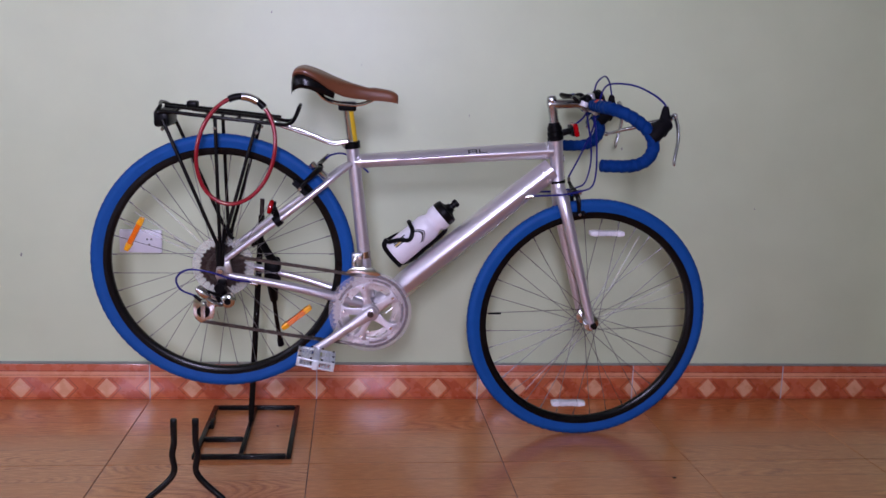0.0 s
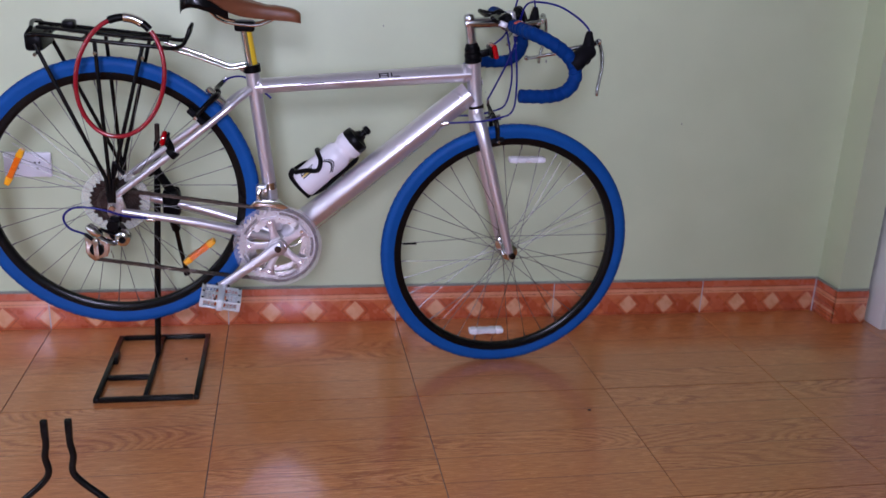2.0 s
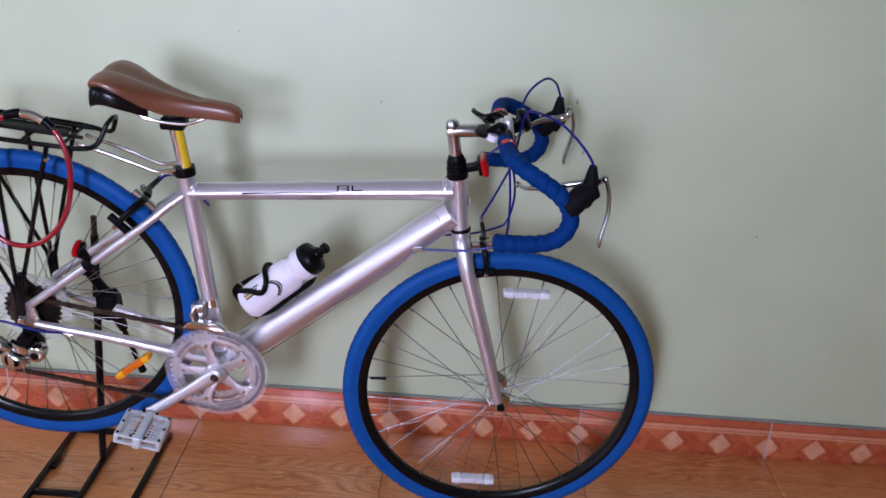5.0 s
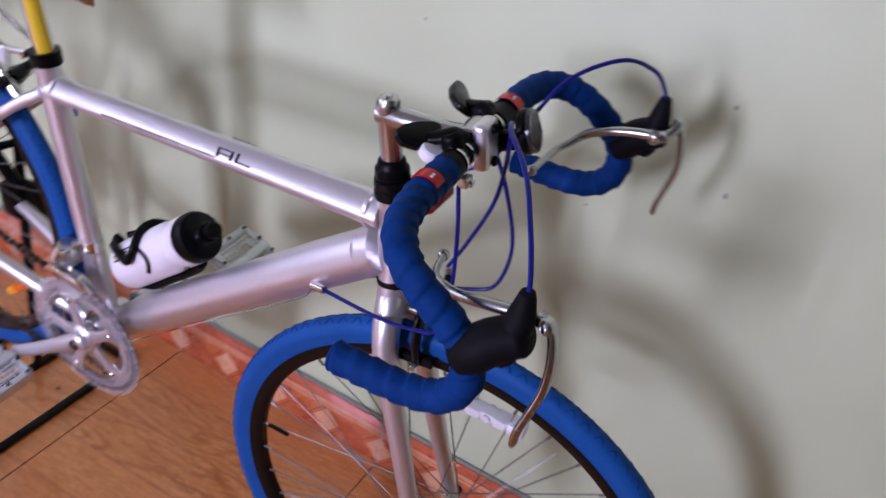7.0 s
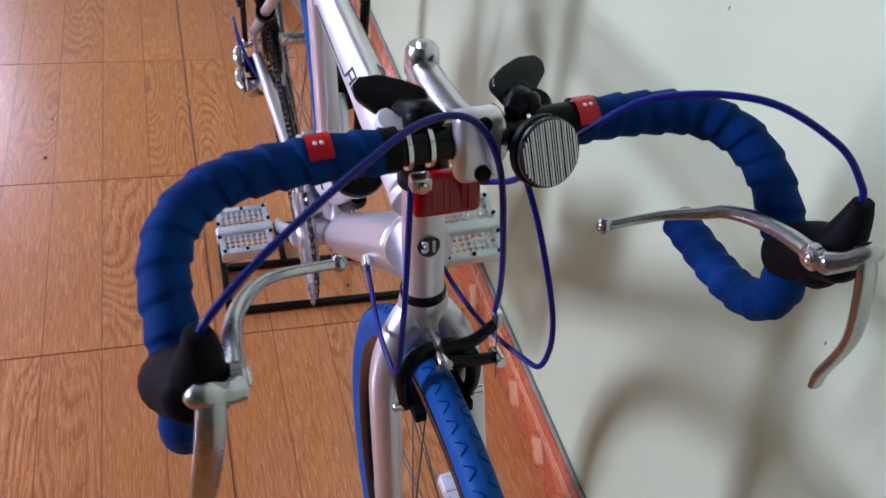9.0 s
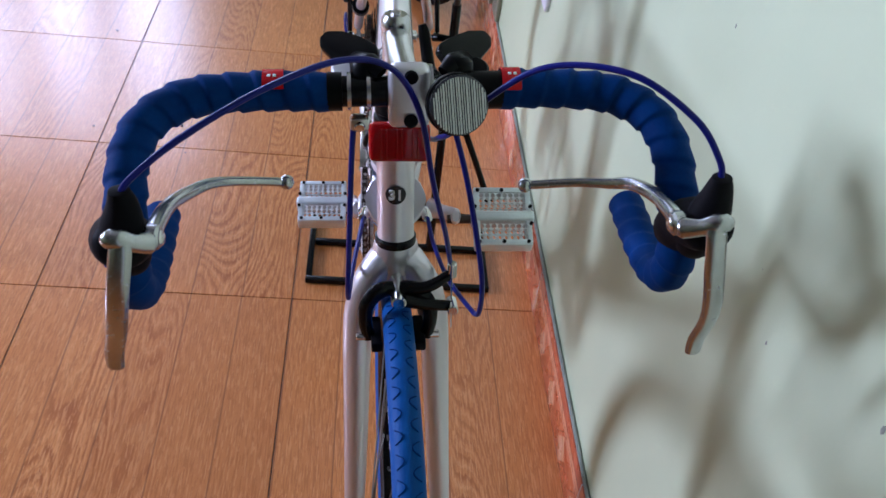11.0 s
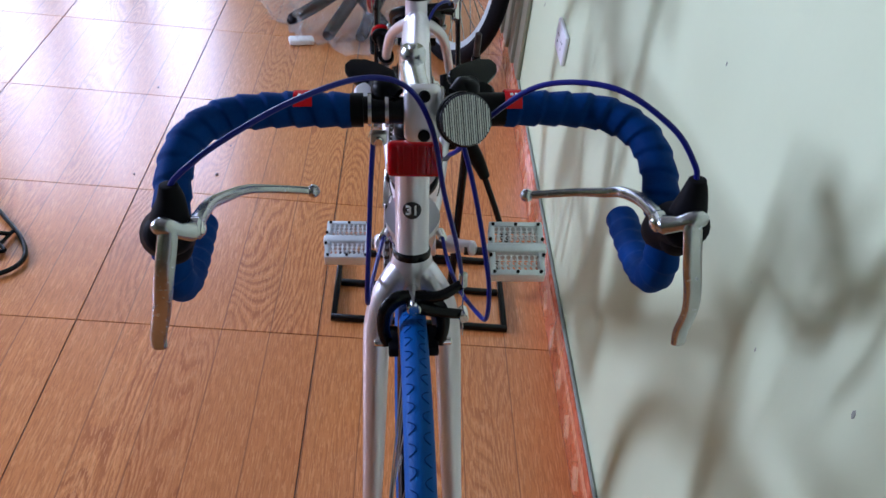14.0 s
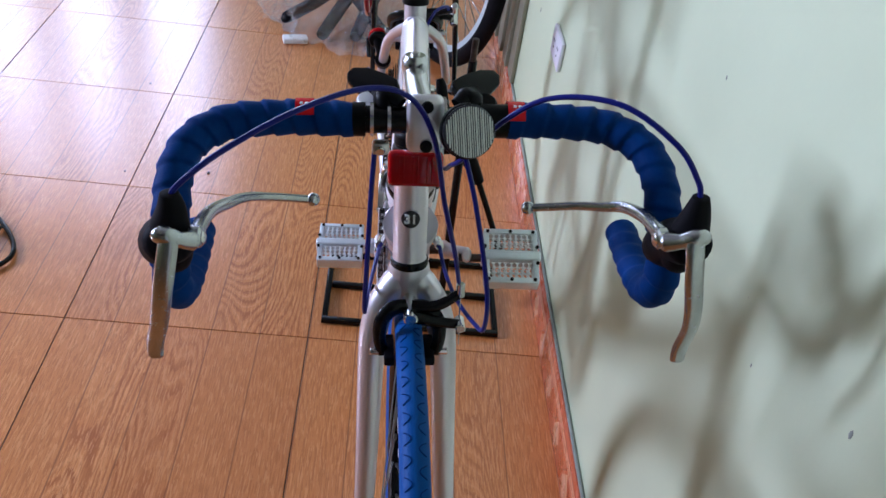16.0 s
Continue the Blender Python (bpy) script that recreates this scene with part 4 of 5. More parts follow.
# headset, stem
stem = empty("stem", bike, STEER)
ring_at = [(0.832, 0.0185), (0.834, 0.0212), (0.841, 0.0212), (0.8425, 0.0196), (0.845, 0.0196), (0.8465, 0.0208), (0.855, 0.0204), (0.8565, 0.0180), (0.859, 0.0180), (0.860, 0.0192), (0.868, 0.0188), (0.870, 0.0165), (0.877, 0.0150), (0.879, 0.0125)]
b = bmesh.new()
tube([(1.1275 - (z - 0.832) * 0.16, 0, z) for z, _ in ring_at], [r for _, r in ring_at], 26, b)
part("headset", b, BLACK, stem, "black headset nut and spacers")
part("quill", tube([(1.1215, 0, 0.872), (1.1105, 0, 0.930), (1.1100, 0, 0.933), (1.109, 0, 0.942), (1.1085, 0, 0.9465)], [0.0118, 0.0118, 0.0130, 0.0126, 0.0098], 22), POLISHED, stem)
part("quill_bolt", cyl((1.1085, 0, 0.944), (1.1078, 0, 0.9485), 0.0045, n=6), ALLOY, stem)
part("extension", tube([(1.100, 0, 0.925), (1.106, 0, 0.926), (1.14, 0, 0.928), (1.178, 0.002, 0.930), (1.192, 0.004, 0.930)], [0.0110, 0.0126, 0.0124, 0.0124, 0.0136], 24), POLISHED, stem)
part("bar_clamp", tube([(1.2045, -0.0100, 0.930), (1.2045, -0.0085, 0.930), (1.2045, 0.0235, 0.930), (1.2045, 0.0250, 0.930)], [0.0180, 0.0196, 0.0196, 0.0180], 26), POLISHED, stem)
face = part("faceplate", box(-0.0085, 0.0085, -0.0162, 0.0162, -0.0255, 0.0255, 0.0062, seg=3), SILVER, stem, "silver clamp plate with two black bolts", m=Matrix.Translation((1.2175, 0.0045, 0.9325)) @ Matrix.Rotation(radians(-10), 4, "Y"))
for z in (-0.0178, 0.0178):
    part("bolt_head", cyl((0.0078, 0.001, z), (0.0120, 0.001, z), 0.0055, n=14, bevel=0.0012), BLACK, face)

# handlebar with wrapped tape
hb = empty("handlebar", bike, STEER)
part("bar", tube([(1.207, -0.125, 0.930), (1.207, 0.133, 0.930)], 0.0122, 18), BLACKPAINT, hb)
BARC = 0.001
def barpath(s):
    q = [(1.207, 0.055, 0.930), (1.207, 0.076, 0.930), (1.207, 0.10, 0.931), (1.209, 0.133, 0.931), (1.217, 0.167, 0.930), (1.237, 0.193, 0.923), (1.264, 0.204, 0.909), (1.293, 0.205, 0.888), (1.311, 0.206, 0.864), (1.3145, 0.207, 0.839), (1.3045, 0.208, 0.817), (1.284, 0.208, 0.8025), (1.25, 0.208, 0.796), (1.188, 0.208, 0.796)]
    return [(x, BARC + s * y, z) for x, y, z in q]
for s in (-1, 1):
    def wrap(length, a, s=s):
        q = (length / 0.0195 + s * a / 2 / math.pi) % 1.0
        return 0.0143 + 0.0024 * q - (0.0022 * max(0.0, (q - 0.86) / 0.14))
    path_ = smooth_path([(1.207, BARC + s * (0.058 if s < 0 else 0.076), 0.930)] + barpath(s)[2:], 20)
    tp = part("bar_tape", tube(path_, wrap, 24), BLUETAPE, hb, "blue cushioned tape in overlapping turns")
    part("bar_end", ball(path_[-1], 0.0155, squash=(0.35, 1, 1)), BLUETAPE, tp)
    band = tube([(1.207, BARC + s * (0.092 if s < 0 else 0.076), 0.931), (1.2072, BARC + s * (0.108 if s < 0 else 0.091), 0.931)], 0.01690, 40)
    bmesh.ops.delete(band, geom=[f for f in band.faces if f.calc_center_median().z < (0.941 if s < 0 else 0.938) or abs(f.normal.y) > 0.6], context="FACES")
    bmesh.ops.solidify(band, geom=band.faces[:], thickness=0.0006)
    patch = part("finishing_tape", band, REDBAND, hb, "patch of red finishing tape with white print")
    for k in (0, 1):
        y_ = BARC + s * (0.0985 + 0.0042 * k if s < 0 else 0.0820 + 0.0042 * k)
        part("print_bar", box(1.2100, 1.2128, y_ - 0.0013, y_ + 0.0013, 0.9425, 0.9480, 0.0004, seg=1), WHITEINK, patch)
    part("bar_sleeve", tube([(1.207, BARC + s * 0.048, 0.930), (1.207, BARC + s * (0.0595 if s < 0 else 0.0775), 0.930)], 0.0152, 18), BLACK, hb)


def lever(s):
    L = empty("brake_lever", bike, STEER)
    tagged(L, "alloy brake lever with black rubber hood and extension lever")
    if s < 0:
        bar_y, hood_y, horn_y, pivot_y, ball_y = -0.205, -0.196, -0.190, -0.175, -0.0935
        blade_y = (-0.1890, -0.1900, -0.1947, -0.200, -0.2052, -0.2119, -0.2135)
    else:
        bar_y, hood_y, horn_y, pivot_y, ball_y = 0.208, 0.209, 0.211, 0.187, 0.099
        blade_y = (0.2040, 0.2050, 0.208, 0.2134, 0.2168, 0.2160, 0.2165)
    hood = tube([(1.306, bar_y, 0.866), (1.316, bar_y, 0.876), (1.328, (bar_y + hood_y) / 2, 0.888), (1.342, hood_y, 0.897), (1.352, hood_y, 0.902), (1.356, hood_y, 0.904)], [0.0200, 0.0222, 0.0216, 0.0204, 0.0182, 0.0125], 20, per=3, flat=0.92)
    part("hood", hood, RUBBERBLACK, L, "black rubber hood")
    part("hood_horn", tube([(1.334, hood_y, 0.872), (1.337, hood_y, 0.880), (1.341, hood_y, 0.897), (1.3435, (hood_y + horn_y) / 2, 0.913), (1.344, horn_y, 0.928), (1.344, horn_y, 0.940), (1.344, horn_y, 0.9415), (1.344, horn_y, 0.942)], [0.0130, 0.0156, 0.0164, 0.0148, 0.0110, 0.0074, 0.0070, 0.0056], 18, per=3, flat=0.9), RUBBERBLACK, L)
    lift = 0.013 if s < 0 else 0.004
    xz = ((1.366, 0.921), (1.372, 0.912), (1.378, 0.885 + lift * 0.3), (1.379, 0.855 + lift * 0.6), (1.375, 0.830 + lift * 0.8), (1.3695, 0.804 + lift), (1.3690, 0.790 + lift))
    pts = [(x, y, z) for (x, z), y in zip(xz, blade_y)]
    pts.append((1.3691, blade_y[-1], 0.7875 + lift))
    part("lever_blade", tube(pts, [0.0066, 0.0076, 0.0078, 0.0076, 0.0072, 0.0070, 0.0064, 0.0030], 14, per=5, flat=0.55, up=(0, 1, 0)), LEVER, L)
    y = blade_y[1]
    part("lever_bridge", tube([(1.3640, y + s * 0.0085, 0.9200), (1.3660, y + s * 0.0065, 0.9200), (1.3665, y, 0.9190), (1.3635, (y + pivot_y) / 2, 0.9135), (1.357, pivot_y, 0.908), (1.3555, pivot_y - s * 0.004, 0.907)], [0.0040, 0.0068, 0.0072, 0.0062, 0.0078, 0.0050], 14, per=4), LEVER, L)
    pivot = part("pivot", cyl((1.347, pivot_y + s * 0.004, 0.905), (1.348, pivot_y - s * 0.006, 0.905), 0.0088, n=18, bevel=0.002), LEVER, L)
    part("screw", ball((1.3485, pivot_y - s * 0.006, 0.905), 0.0058, squash=(1, 0.5, 1)), CHROME, pivot)
    ball_x = 1.232 if s < 0 else 1.243
    ext = tube([(1.350, pivot_y, 0.906), (1.330, pivot_y - s * 0.001, 0.903), (1.302, pivot_y - s * 0.004, 0.896), (1.276, pivot_y - s * 0.012, 0.886), (ball_x + 0.022, pivot_y - s * 0.026, 0.8785), (ball_x + 0.009, pivot_y * 0.45 + ball_y * 0.55, 0.8705), (ball_x, ball_y, 0.862)], [0.0066, 0.0060, 0.0056, 0.0052, 0.0044, 0.0038, 0.0037], 12, per=5)
    ball((ball_x, ball_y, 0.862), 0.0062, bm=ext)
    part("extension_lever", ext, LEVER, L)


lever(-1)
lever(1)


def shifter(s):
    S = empty("shifter", bike, STEER)
    tagged(S, "black thumb shifter with a metal clamp band")
    y = 0.008 + s * 0.036
    part("pivot_housing", tube([(1.200, y, 0.934), (1.194, y, 0.947), (1.192, y, 0.951)], [0.0125, 0.0125, 0.009], 16, per=3), BLACK, S)
    part("arm", tube([(1.207, y - s * 0.012, 0.946), (1.197, y - s * 0.002, 0.949), (1.184, y + s * 0.004, 0.944), (1.174, y + s * 0.008, 0.941)], [0.006, 0.0095, 0.0085, 0.007], 12, per=4, flat=0.7), BLACK, S)
    leaf = [(-0.024, -0.010), (-0.018, -0.0145), (-0.002, -0.0155), (0.014, -0.0130), (0.0255, -0.0060), (0.0275, 0.0020), (0.0225, 0.0090), (0.006, 0.0135), (-0.014, 0.0120), (-0.024, 0.0070)]
    pd = prism([(x, s * z) for x, z in leaf], -0.0046, 0.0046, 0.0026)
    pd.transform(Matrix.Rotation(radians(90), 4, "X"))
    for v in pd.verts:
        v.co.z += 5.0 * v.co.x * v.co.x
    part("paddle", pd, BLACKPAINT, S, m=Matrix.Translation((1.166, 0.006 + s * 0.046, 0.941)) @ Matrix.Rotation(radians(180 - s * 52), 4, "Z") @ Matrix.Rotation(radians(-6), 4, "Y") @ Matrix.Rotation(radians(s * 34), 4, "X"))
    for q in (0.0075, -0.0075):
        part("clamp_band", tube([(1.207, y + s * 0.006 + q - 0.0015, 0.930), (1.207, y + s * 0.006 + q + 0.0015, 0.930)], 0.0150, 20), CHROME, S)
    part("clamp_bolt", box(1.213, 1.224, y + s * 0.006 - 0.0075, y + s * 0.006 + 0.0075, 0.903, 0.915, 0.003), ALLOY, S)
    part("clamp_screw", cyl((1.223, y + s * 0.006, 0.909), (1.227, y + s * 0.006, 0.9085), 0.0046, n=12, bevel=0.001), CHROME, S)
    part("indicator", cyl((1.184, y + s * 0.016, 0.938), (1.180, y + s * 0.016, 0.926), 0.0115, n=20, bevel=0.002), WHITEPLASTIC if s < 0 else BLACK, S)


shifter(-1)
shifter(1)

# front reflectors
fr = empty("front_reflector", bike, Matrix.Translation((1.250, 0.046, 0.944)) @ Matrix.Rotation(radians(13), 4, "Z") @ Matrix.Rotation(radians(-24), 4, "Y") @ Matrix.Diagonal((0.86, 0.86, 0.86, 1)))
tagged(fr, "round clear front reflector with black backing")
part("backing", cyl((-0.013, 0, 0), (-0.001, 0, 0), 0.0275, n=32, bevel=0.003), BLACK, fr)
part("lens", cyl((-0.002, 0, 0), (0.0035, 0, 0), 0.0262, n=32, bevel=0.0015), LENSBED, fr)
ribs = bmesh.new()
for i in range(-10, 11):
    y = i * 0.00228
    half = math.sqrt(0.0246 ** 2 - y * y)
    wide = 0.00055 if i % 3 else 0.0009
    box(0.0030, 0.0046 if i % 2 else 0.0042, y - wide, y + wide, -half, half, bm=ribs)
tagged(part("prism_rib", ribs, WHITELENS, fr, "clear upright prism ribs"), kind="stuff")
part("bracket", box(-0.046, -0.012, -0.008, 0.008, -0.020, 0.004, 0.004), BLACK, fr)

rr_ = empty("red_reflector", bike, Matrix.Translation((1.178, 0.003, 0.862)) @ Matrix.Rotation(radians(-16), 4, "Y"))
tagged(rr_, "red rectangular reflector on a black clamp")
part("lens", box(-0.008, 0.005, -0.0265, 0.0265, -0.0175, 0.0175, 0.0055, seg=4), REDLENS, rr_)
part("backing", box(-0.014, -0.0075, -0.0225, 0.0225, -0.0145, 0.0145, 0.003), BLACK, rr_)
for y in (-0.0135, 0.0, 0.0135):
    for k in (-1, 1):
        part("lens_rib", box(0.0046, 0.0056, y + k * 0.0022 - 0.0009, y + k * 0.0022 + 0.0009, -0.0135, 0.0135, 0.0004, seg=1), REDLENS, rr_)
part("clamp_arm", box(-0.046, -0.008, -0.008, 0.008, -0.008, 0.008, 0.003), BLACK, rr_)


# brakes
def brake(name, at, turn, pad, side):
    """A side-pull caliper; at is the centre bolt, turn tips it about the axle's line."""
    B = empty(name, bike, (STEER if name == "front_brake" else Matrix.Identity(4)) @ Matrix.Translation(at) @ Matrix.Rotation(radians(turn), 4, "Y") @ Matrix.Rotation(radians(pad), 4, "Z") @ Matrix.Diagonal(((1, 1, 1, 1) if name == "front_brake" else (1.2, 1.2, 1.2, 1))))
    tagged(B, "black side-pull brake caliper")
    for s in (-1, 1):
        part("arm", tube([(0, 0.004 * s, 0.004), (0.002, s * 0.018, 0.002), (0.004, s * 0.030, -0.012), (0.004, s * 0.032, -0.034), (0.003, s * 0.028, -0.054)], [0.008, 0.009, 0.008, 0.0068, 0.0065], 12, per=5, flat=0.75), BLACKPAINT, B)
        part("brake_pad", box(-0.024, 0.022, s * 0.0215 - 0.0055, s * 0.0215 + 0.0055, -0.0585, -0.0475, 0.002), RUBBERBLACK, B)
        part("pad_bolt", cyl((0.003, s * 0.024, -0.052), (0.003, s * 0.042, -0.052), 0.0042, n=10, bevel=0.001), CHROME, B)
    part("upper_lever", tube([(0.004, side * 0.002, 0.006), (0.006, side * 0.028, 0.008), (0.004, side * 0.052, 0.022)], [0.0075, 0.0065, 0.0055], 10, per=4, flat=0.8), BLACKPAINT, B)
    part("lower_lever", tube([(0.010, side * 0.004, -0.004), (0.010, side * 0.030, -0.010), (0.008, side * 0.052, -0.014)], [0.007, 0.0065, 0.0055], 10, per=4, flat=0.8), BLACKPAINT, B)
    part("centre_bolt", cyl((-0.022, 0, 0), (0.022, 0, 0), 0.0075, n=12, bevel=0.0015), CHROME, B)
    part("barrel_adjuster", cyl((0.004, side * 0.052, 0.018), (0.004, side * 0.052, 0.034), 0.0048, n=12, bevel=0.001), CHROME, B)
    part("anchor_bolt", cyl((-0.002, side * 0.053, -0.014), (0.018, side * 0.053, -0.014), 0.0055, n=10, bevel=0.001), CHROME, B)
    part("inner_wire", cyl((0.004, side * 0.052, 0.02), (0.006, side * 0.053, -0.042), 0.0008, n=5), CHROME, B)
    return B


brake("front_brake", (1.186, 0, 0.693), -8, 0, 1)
brake("rear_brake", (0.512, 0, 0.738), 44, 180, -1)


# cables
def cable(pts, r=0.0024):
    part("cable", tube(pts, r, 8, per=8), BLUECABLE, bike, "dark blue cable housing")


cable([(1.354, -0.179, 0.938), (1.350, -0.170, 0.950), (1.332, -0.140, 0.968), (1.300, -0.090, 0.985), (1.261, -0.040, 0.986), (1.246, -0.004, 0.972), (1.240, 0.018, 0.930), (1.232, 0.030, 0.860), (1.206, 0.044, 0.785), (1.182, 0.052, 0.728)])
cable([(1.333, 0.222, 0.938), (1.329, 0.219, 0.951), (1.317, 0.200, 0.976), (1.291, 0.158, 0.995), (1.256, 0.108, 0.980), (1.236, 0.070, 0.942), (1.212, 0.045, 0.895), (1.180, 0.036, 0.868), (1.150, 0.034, 0.846), (1.115, 0.030, 0.825), (1.05, 0.0235, 0.788), (0.95, 0.0225, 0.775)])
cable([(1.216, -0.034, 0.904), (1.224, -0.037, 0.86), (1.230, -0.040, 0.80), (1.230, -0.043, 0.745), (1.221, -0.044, 0.718), (1.200, -0.044, 0.708), (1.15, -0.042, 0.696), (1.062, -0.034, 0.688)])
cable([(1.216, 0.046, 0.904), (1.230, 0.058, 0.86), (1.244, 0.070, 0.80), (1.246, 0.076, 0.755), (1.236, 0.076, 0.712), (1.215, 0.070, 0.698), (1.165, 0.052, 0.690), (1.11, 0.040, 0.688), (1.062, 0.034, 0.690)])
for s in (-1, 1):
    part("cable_stop", cyl((1.050, s * 0.032, 0.685), (1.070, s * 0.035, 0.690), 0.0055, n=12, bevel=0.001), CHROME, bike)
cable([(0.345, -0.068, 0.455), (0.30, -0.082, 0.466), (0.24, -0.092, 0.488), (0.19, -0.094, 0.492), (0.163, -0.092, 0.470), (0.172, -0.090, 0.44), (0.207, -0.088, 0.423)], 0.0026)
part("cable_stop", cyl((0.342, -0.066, 0.452), (0.362, -0.064, 0.449), 0.0045, n=10), CHROME, bike)
part("bare_wire", tube([(1.053, -0.033, 0.684), (1.034, -0.020, 0.650), (0.772, -0.012, 0.424), (0.69, -0.012, 0.354), (0.60, -0.03, 0.39)], 0.0010, 6), CHROME, bike)
cable([(0.64, 0.0, 0.735), (0.585, 0.028, 0.775), (0.545, 0.05, 0.772), (0.515, 0.054, 0.75)])

# bottle cage
cg = empty("bottle_cage", bike)
tagged(cg, "black plastic bottle cage on the down tube")
BAX, BNO = Vector((0.745, 0, 0.667)).normalized(), Vector((-0.667, 0, 0.745)).normalized()
B0 = Vector((0.7185, 0, 0.522))
def bp(a, r, ang):
    """A point beside the bottle: a along it, r from its axis, ang round it (0 is away from the frame)."""
    return B0 + BAX * a + BNO * (r * math.cos(ang)) + Vector((0, r * math.sin(ang), 0))
part("spine", tube([bp(-0.012, 0.03, math.pi), bp(0.02, 0.041, math.pi), bp(0.075, 0.041, math.pi), bp(0.125, 0.041, math.pi), bp(0.142, 0.036, math.pi)], 0.0058, 10, per=5, flat=1.7, up=BNO), BLACK, cg)
part("foot", tube([bp(-0.012, 0.036, math.pi), bp(-0.014, 0.0, 0), bp(-0.010, 0.034, 0), bp(0.006, 0.041, 0)], 0.0045, 10, per=5, flat=2.2), BLACK, cg)
for s in (-1, 1):
    part("side_arm", tube([bp(0.004, 0.041, s * 0.35), bp(0.03, 0.042, s * 0.8), bp(0.052, 0.042, s * 1.25), bp(0.073, 0.042, s * 0.95), bp(0.078, 0.042, s * 0.4), bp(0.078, 0.042, 0)], 0.0056, 10, per=5), BLACK, cg)
for a in (0.03, 0.085):
    part("cage_bolt", cyl(bp(a, 0.05, math.pi), bp(a, 0.038, math.pi), 0.0045, n=10), CHROME, cg)

# rear rack
rack = empty("luggage_rack", bike)
tagged(rack, "black tubular rear luggage rack with silver stays")
for s in (-1, 1):
    part("side_rail", tube([(0.128, s * 0.045, 0.893), (0.124, s * 0.062, 0.880), (0.150, s * 0.066, 0.882), (0.26, s * 0.066, 0.872), (0.38, s * 0.062, 0.862), (0.424, s * 0.053, 0.857), (0.445, s * 0.042, 0.862), (0.455, s * 0.033, 0.878), (0.462, s * 0.026, 0.897)], 0.0048, 10, per=6), BLACKPAINT, rack)
    part("inner_rail", tube([(0.135, s * 0.028, 0.892), (0.30, s * 0.028, 0.879), (0.415, s * 0.026, 0.869)], 0.0038, 8), BLACKPAINT, rack)
    for top, low in (((0.137, 0.862), (0.262, 0.56)), ((0.262, 0.868), (0.27, 0.56)), ((0.362, 0.86), (0.279, 0.56))):
        part("strut", tube([(top[0], s * 0.066, top[1]), ((top[0] * 3 + low[0]) / 4, s * 0.072, (top[1] * 3 + low[1]) / 4), (low[0], s * 0.080, low[1]), (0.270 + (low[0] - 0.27) * 0.6, s * 0.082, 0.50)], 0.0046, 10), BLACKPAINT, rack)
        part("strut_bolt", cyl((top[0], s * 0.066, top[1] - 0.022), (top[0], s * 0.077, top[1] - 0.022), 0.0042, n=10, bevel=0.001), CHROME, rack)
    part("silver_stay", tube([(0.400, s * 0.024, 0.856), (0.47, s * 0.022, 0.835), (0.542, s * 0.020, 0.809), (0.555, s * 0.020, 0.808), (0.586, s * 0.020, 0.815)], 0.0040, 10), CHROME, rack, "bent silver stay to the seat clamp")
for x, z in ((0.165, 0.886), (0.24, 0.88), (0.315, 0.873), (0.385, 0.866)):
    part("cross_bar", cyl((x, -0.063, z - 0.004), (x, 0.063, z - 0.004), 0.0038, n=8), BLACKPAINT, rack)
part("platform", box(0.20, 0.38, -0.024, 0.024, 0.0, 0.004, 0.0015), BLACK, rack, m=Matrix.Translation((0, 0, 0.8985)) @ Matrix.Rotation(radians(5), 4, "Y"))
part("rear_bracket", box(0.112, 0.150, -0.055, 0.055, 0.842, 0.884, 0.008), BLACK, rack)
part("rear_rail", tube([(0.128, -0.045, 0.893), (0.122, 0, 0.900), (0.128, 0.045, 0.893)], 0.0048, 10, per=4), BLACKPAINT, rack)
part("front_hook", tube([(0.462, -0.026, 0.897), (0.465, 0, 0.903), (0.462, 0.026, 0.897)], 0.0048, 10, per=4), BLACKPAINT, rack)
part("spring_clip_post", box(0.185, 0.212, -0.016, 0.016, 0.886, 0.905, 0.005), BLACK, rack)
part("bungee_end", tube([(0.279, -0.085, 0.56), (0.285, -0.088, 0.60), (0.296, -0.087, 0.582), (0.305, -0.086, 0.572)], 0.0045, 8, per=5), BLACK, rack)

# red reflector on the seatstay
sr = empty("seatstay_reflector", bike)
tagged(sr, "small red reflector clamped to the seatstay")
part("clamp", tube([(0.405, -0.056, 0.609), (0.418, -0.0555, 0.620)], 0.0145, 14), BLACK, sr)
part("bracket", tube([(0.411, -0.058, 0.62), (0.405, -0.062, 0.638), (0.398, -0.064, 0.648)], [0.008, 0.009, 0.012], 12, per=3), BLACK, sr)
part("lens", cyl((0.400, -0.064, 0.650), (0.389, -0.064, 0.653), 0.0185, n=24, bevel=0.003), REDLENS, sr)
part("backing", cyl((0.406, -0.064, 0.6485), (0.399, -0.064, 0.650), 0.0175, n=24, bevel=0.002), BLACK, sr)

# kickstand on the left chainstay
ks = empty("kickstand", bike)
tagged(ks, "black folding kickstand on the chainstay")
part("mount", box(0.366, 0.410, 0.044, 0.080, 0.418, 0.480, 0.008), BLACK, ks)
part("mount_arm", tube([(0.350, 0.050, 0.552), (0.356, 0.054, 0.538), (0.380, 0.062, 0.492), (0.398, 0.066, 0.466)], [0.007, 0.0105, 0.0115, 0.013], 12, per=3), BLACK, ks)
part("upper_arm", tube([(0.398, 0.070, 0.48), (0.394, 0.086, 0.455), (0.384, 0.118, 0.39), (0.385, 0.138, 0.345)], [0.010, 0.0155, 0.0155, 0.011], 14, per=3), BLACK, ks)
part("leg", tube([(0.384, 0.132, 0.36), (0.390, 0.160, 0.28), (0.398, 0.184, 0.208)], 0.0062, 10), BLACKPAINT, ks)
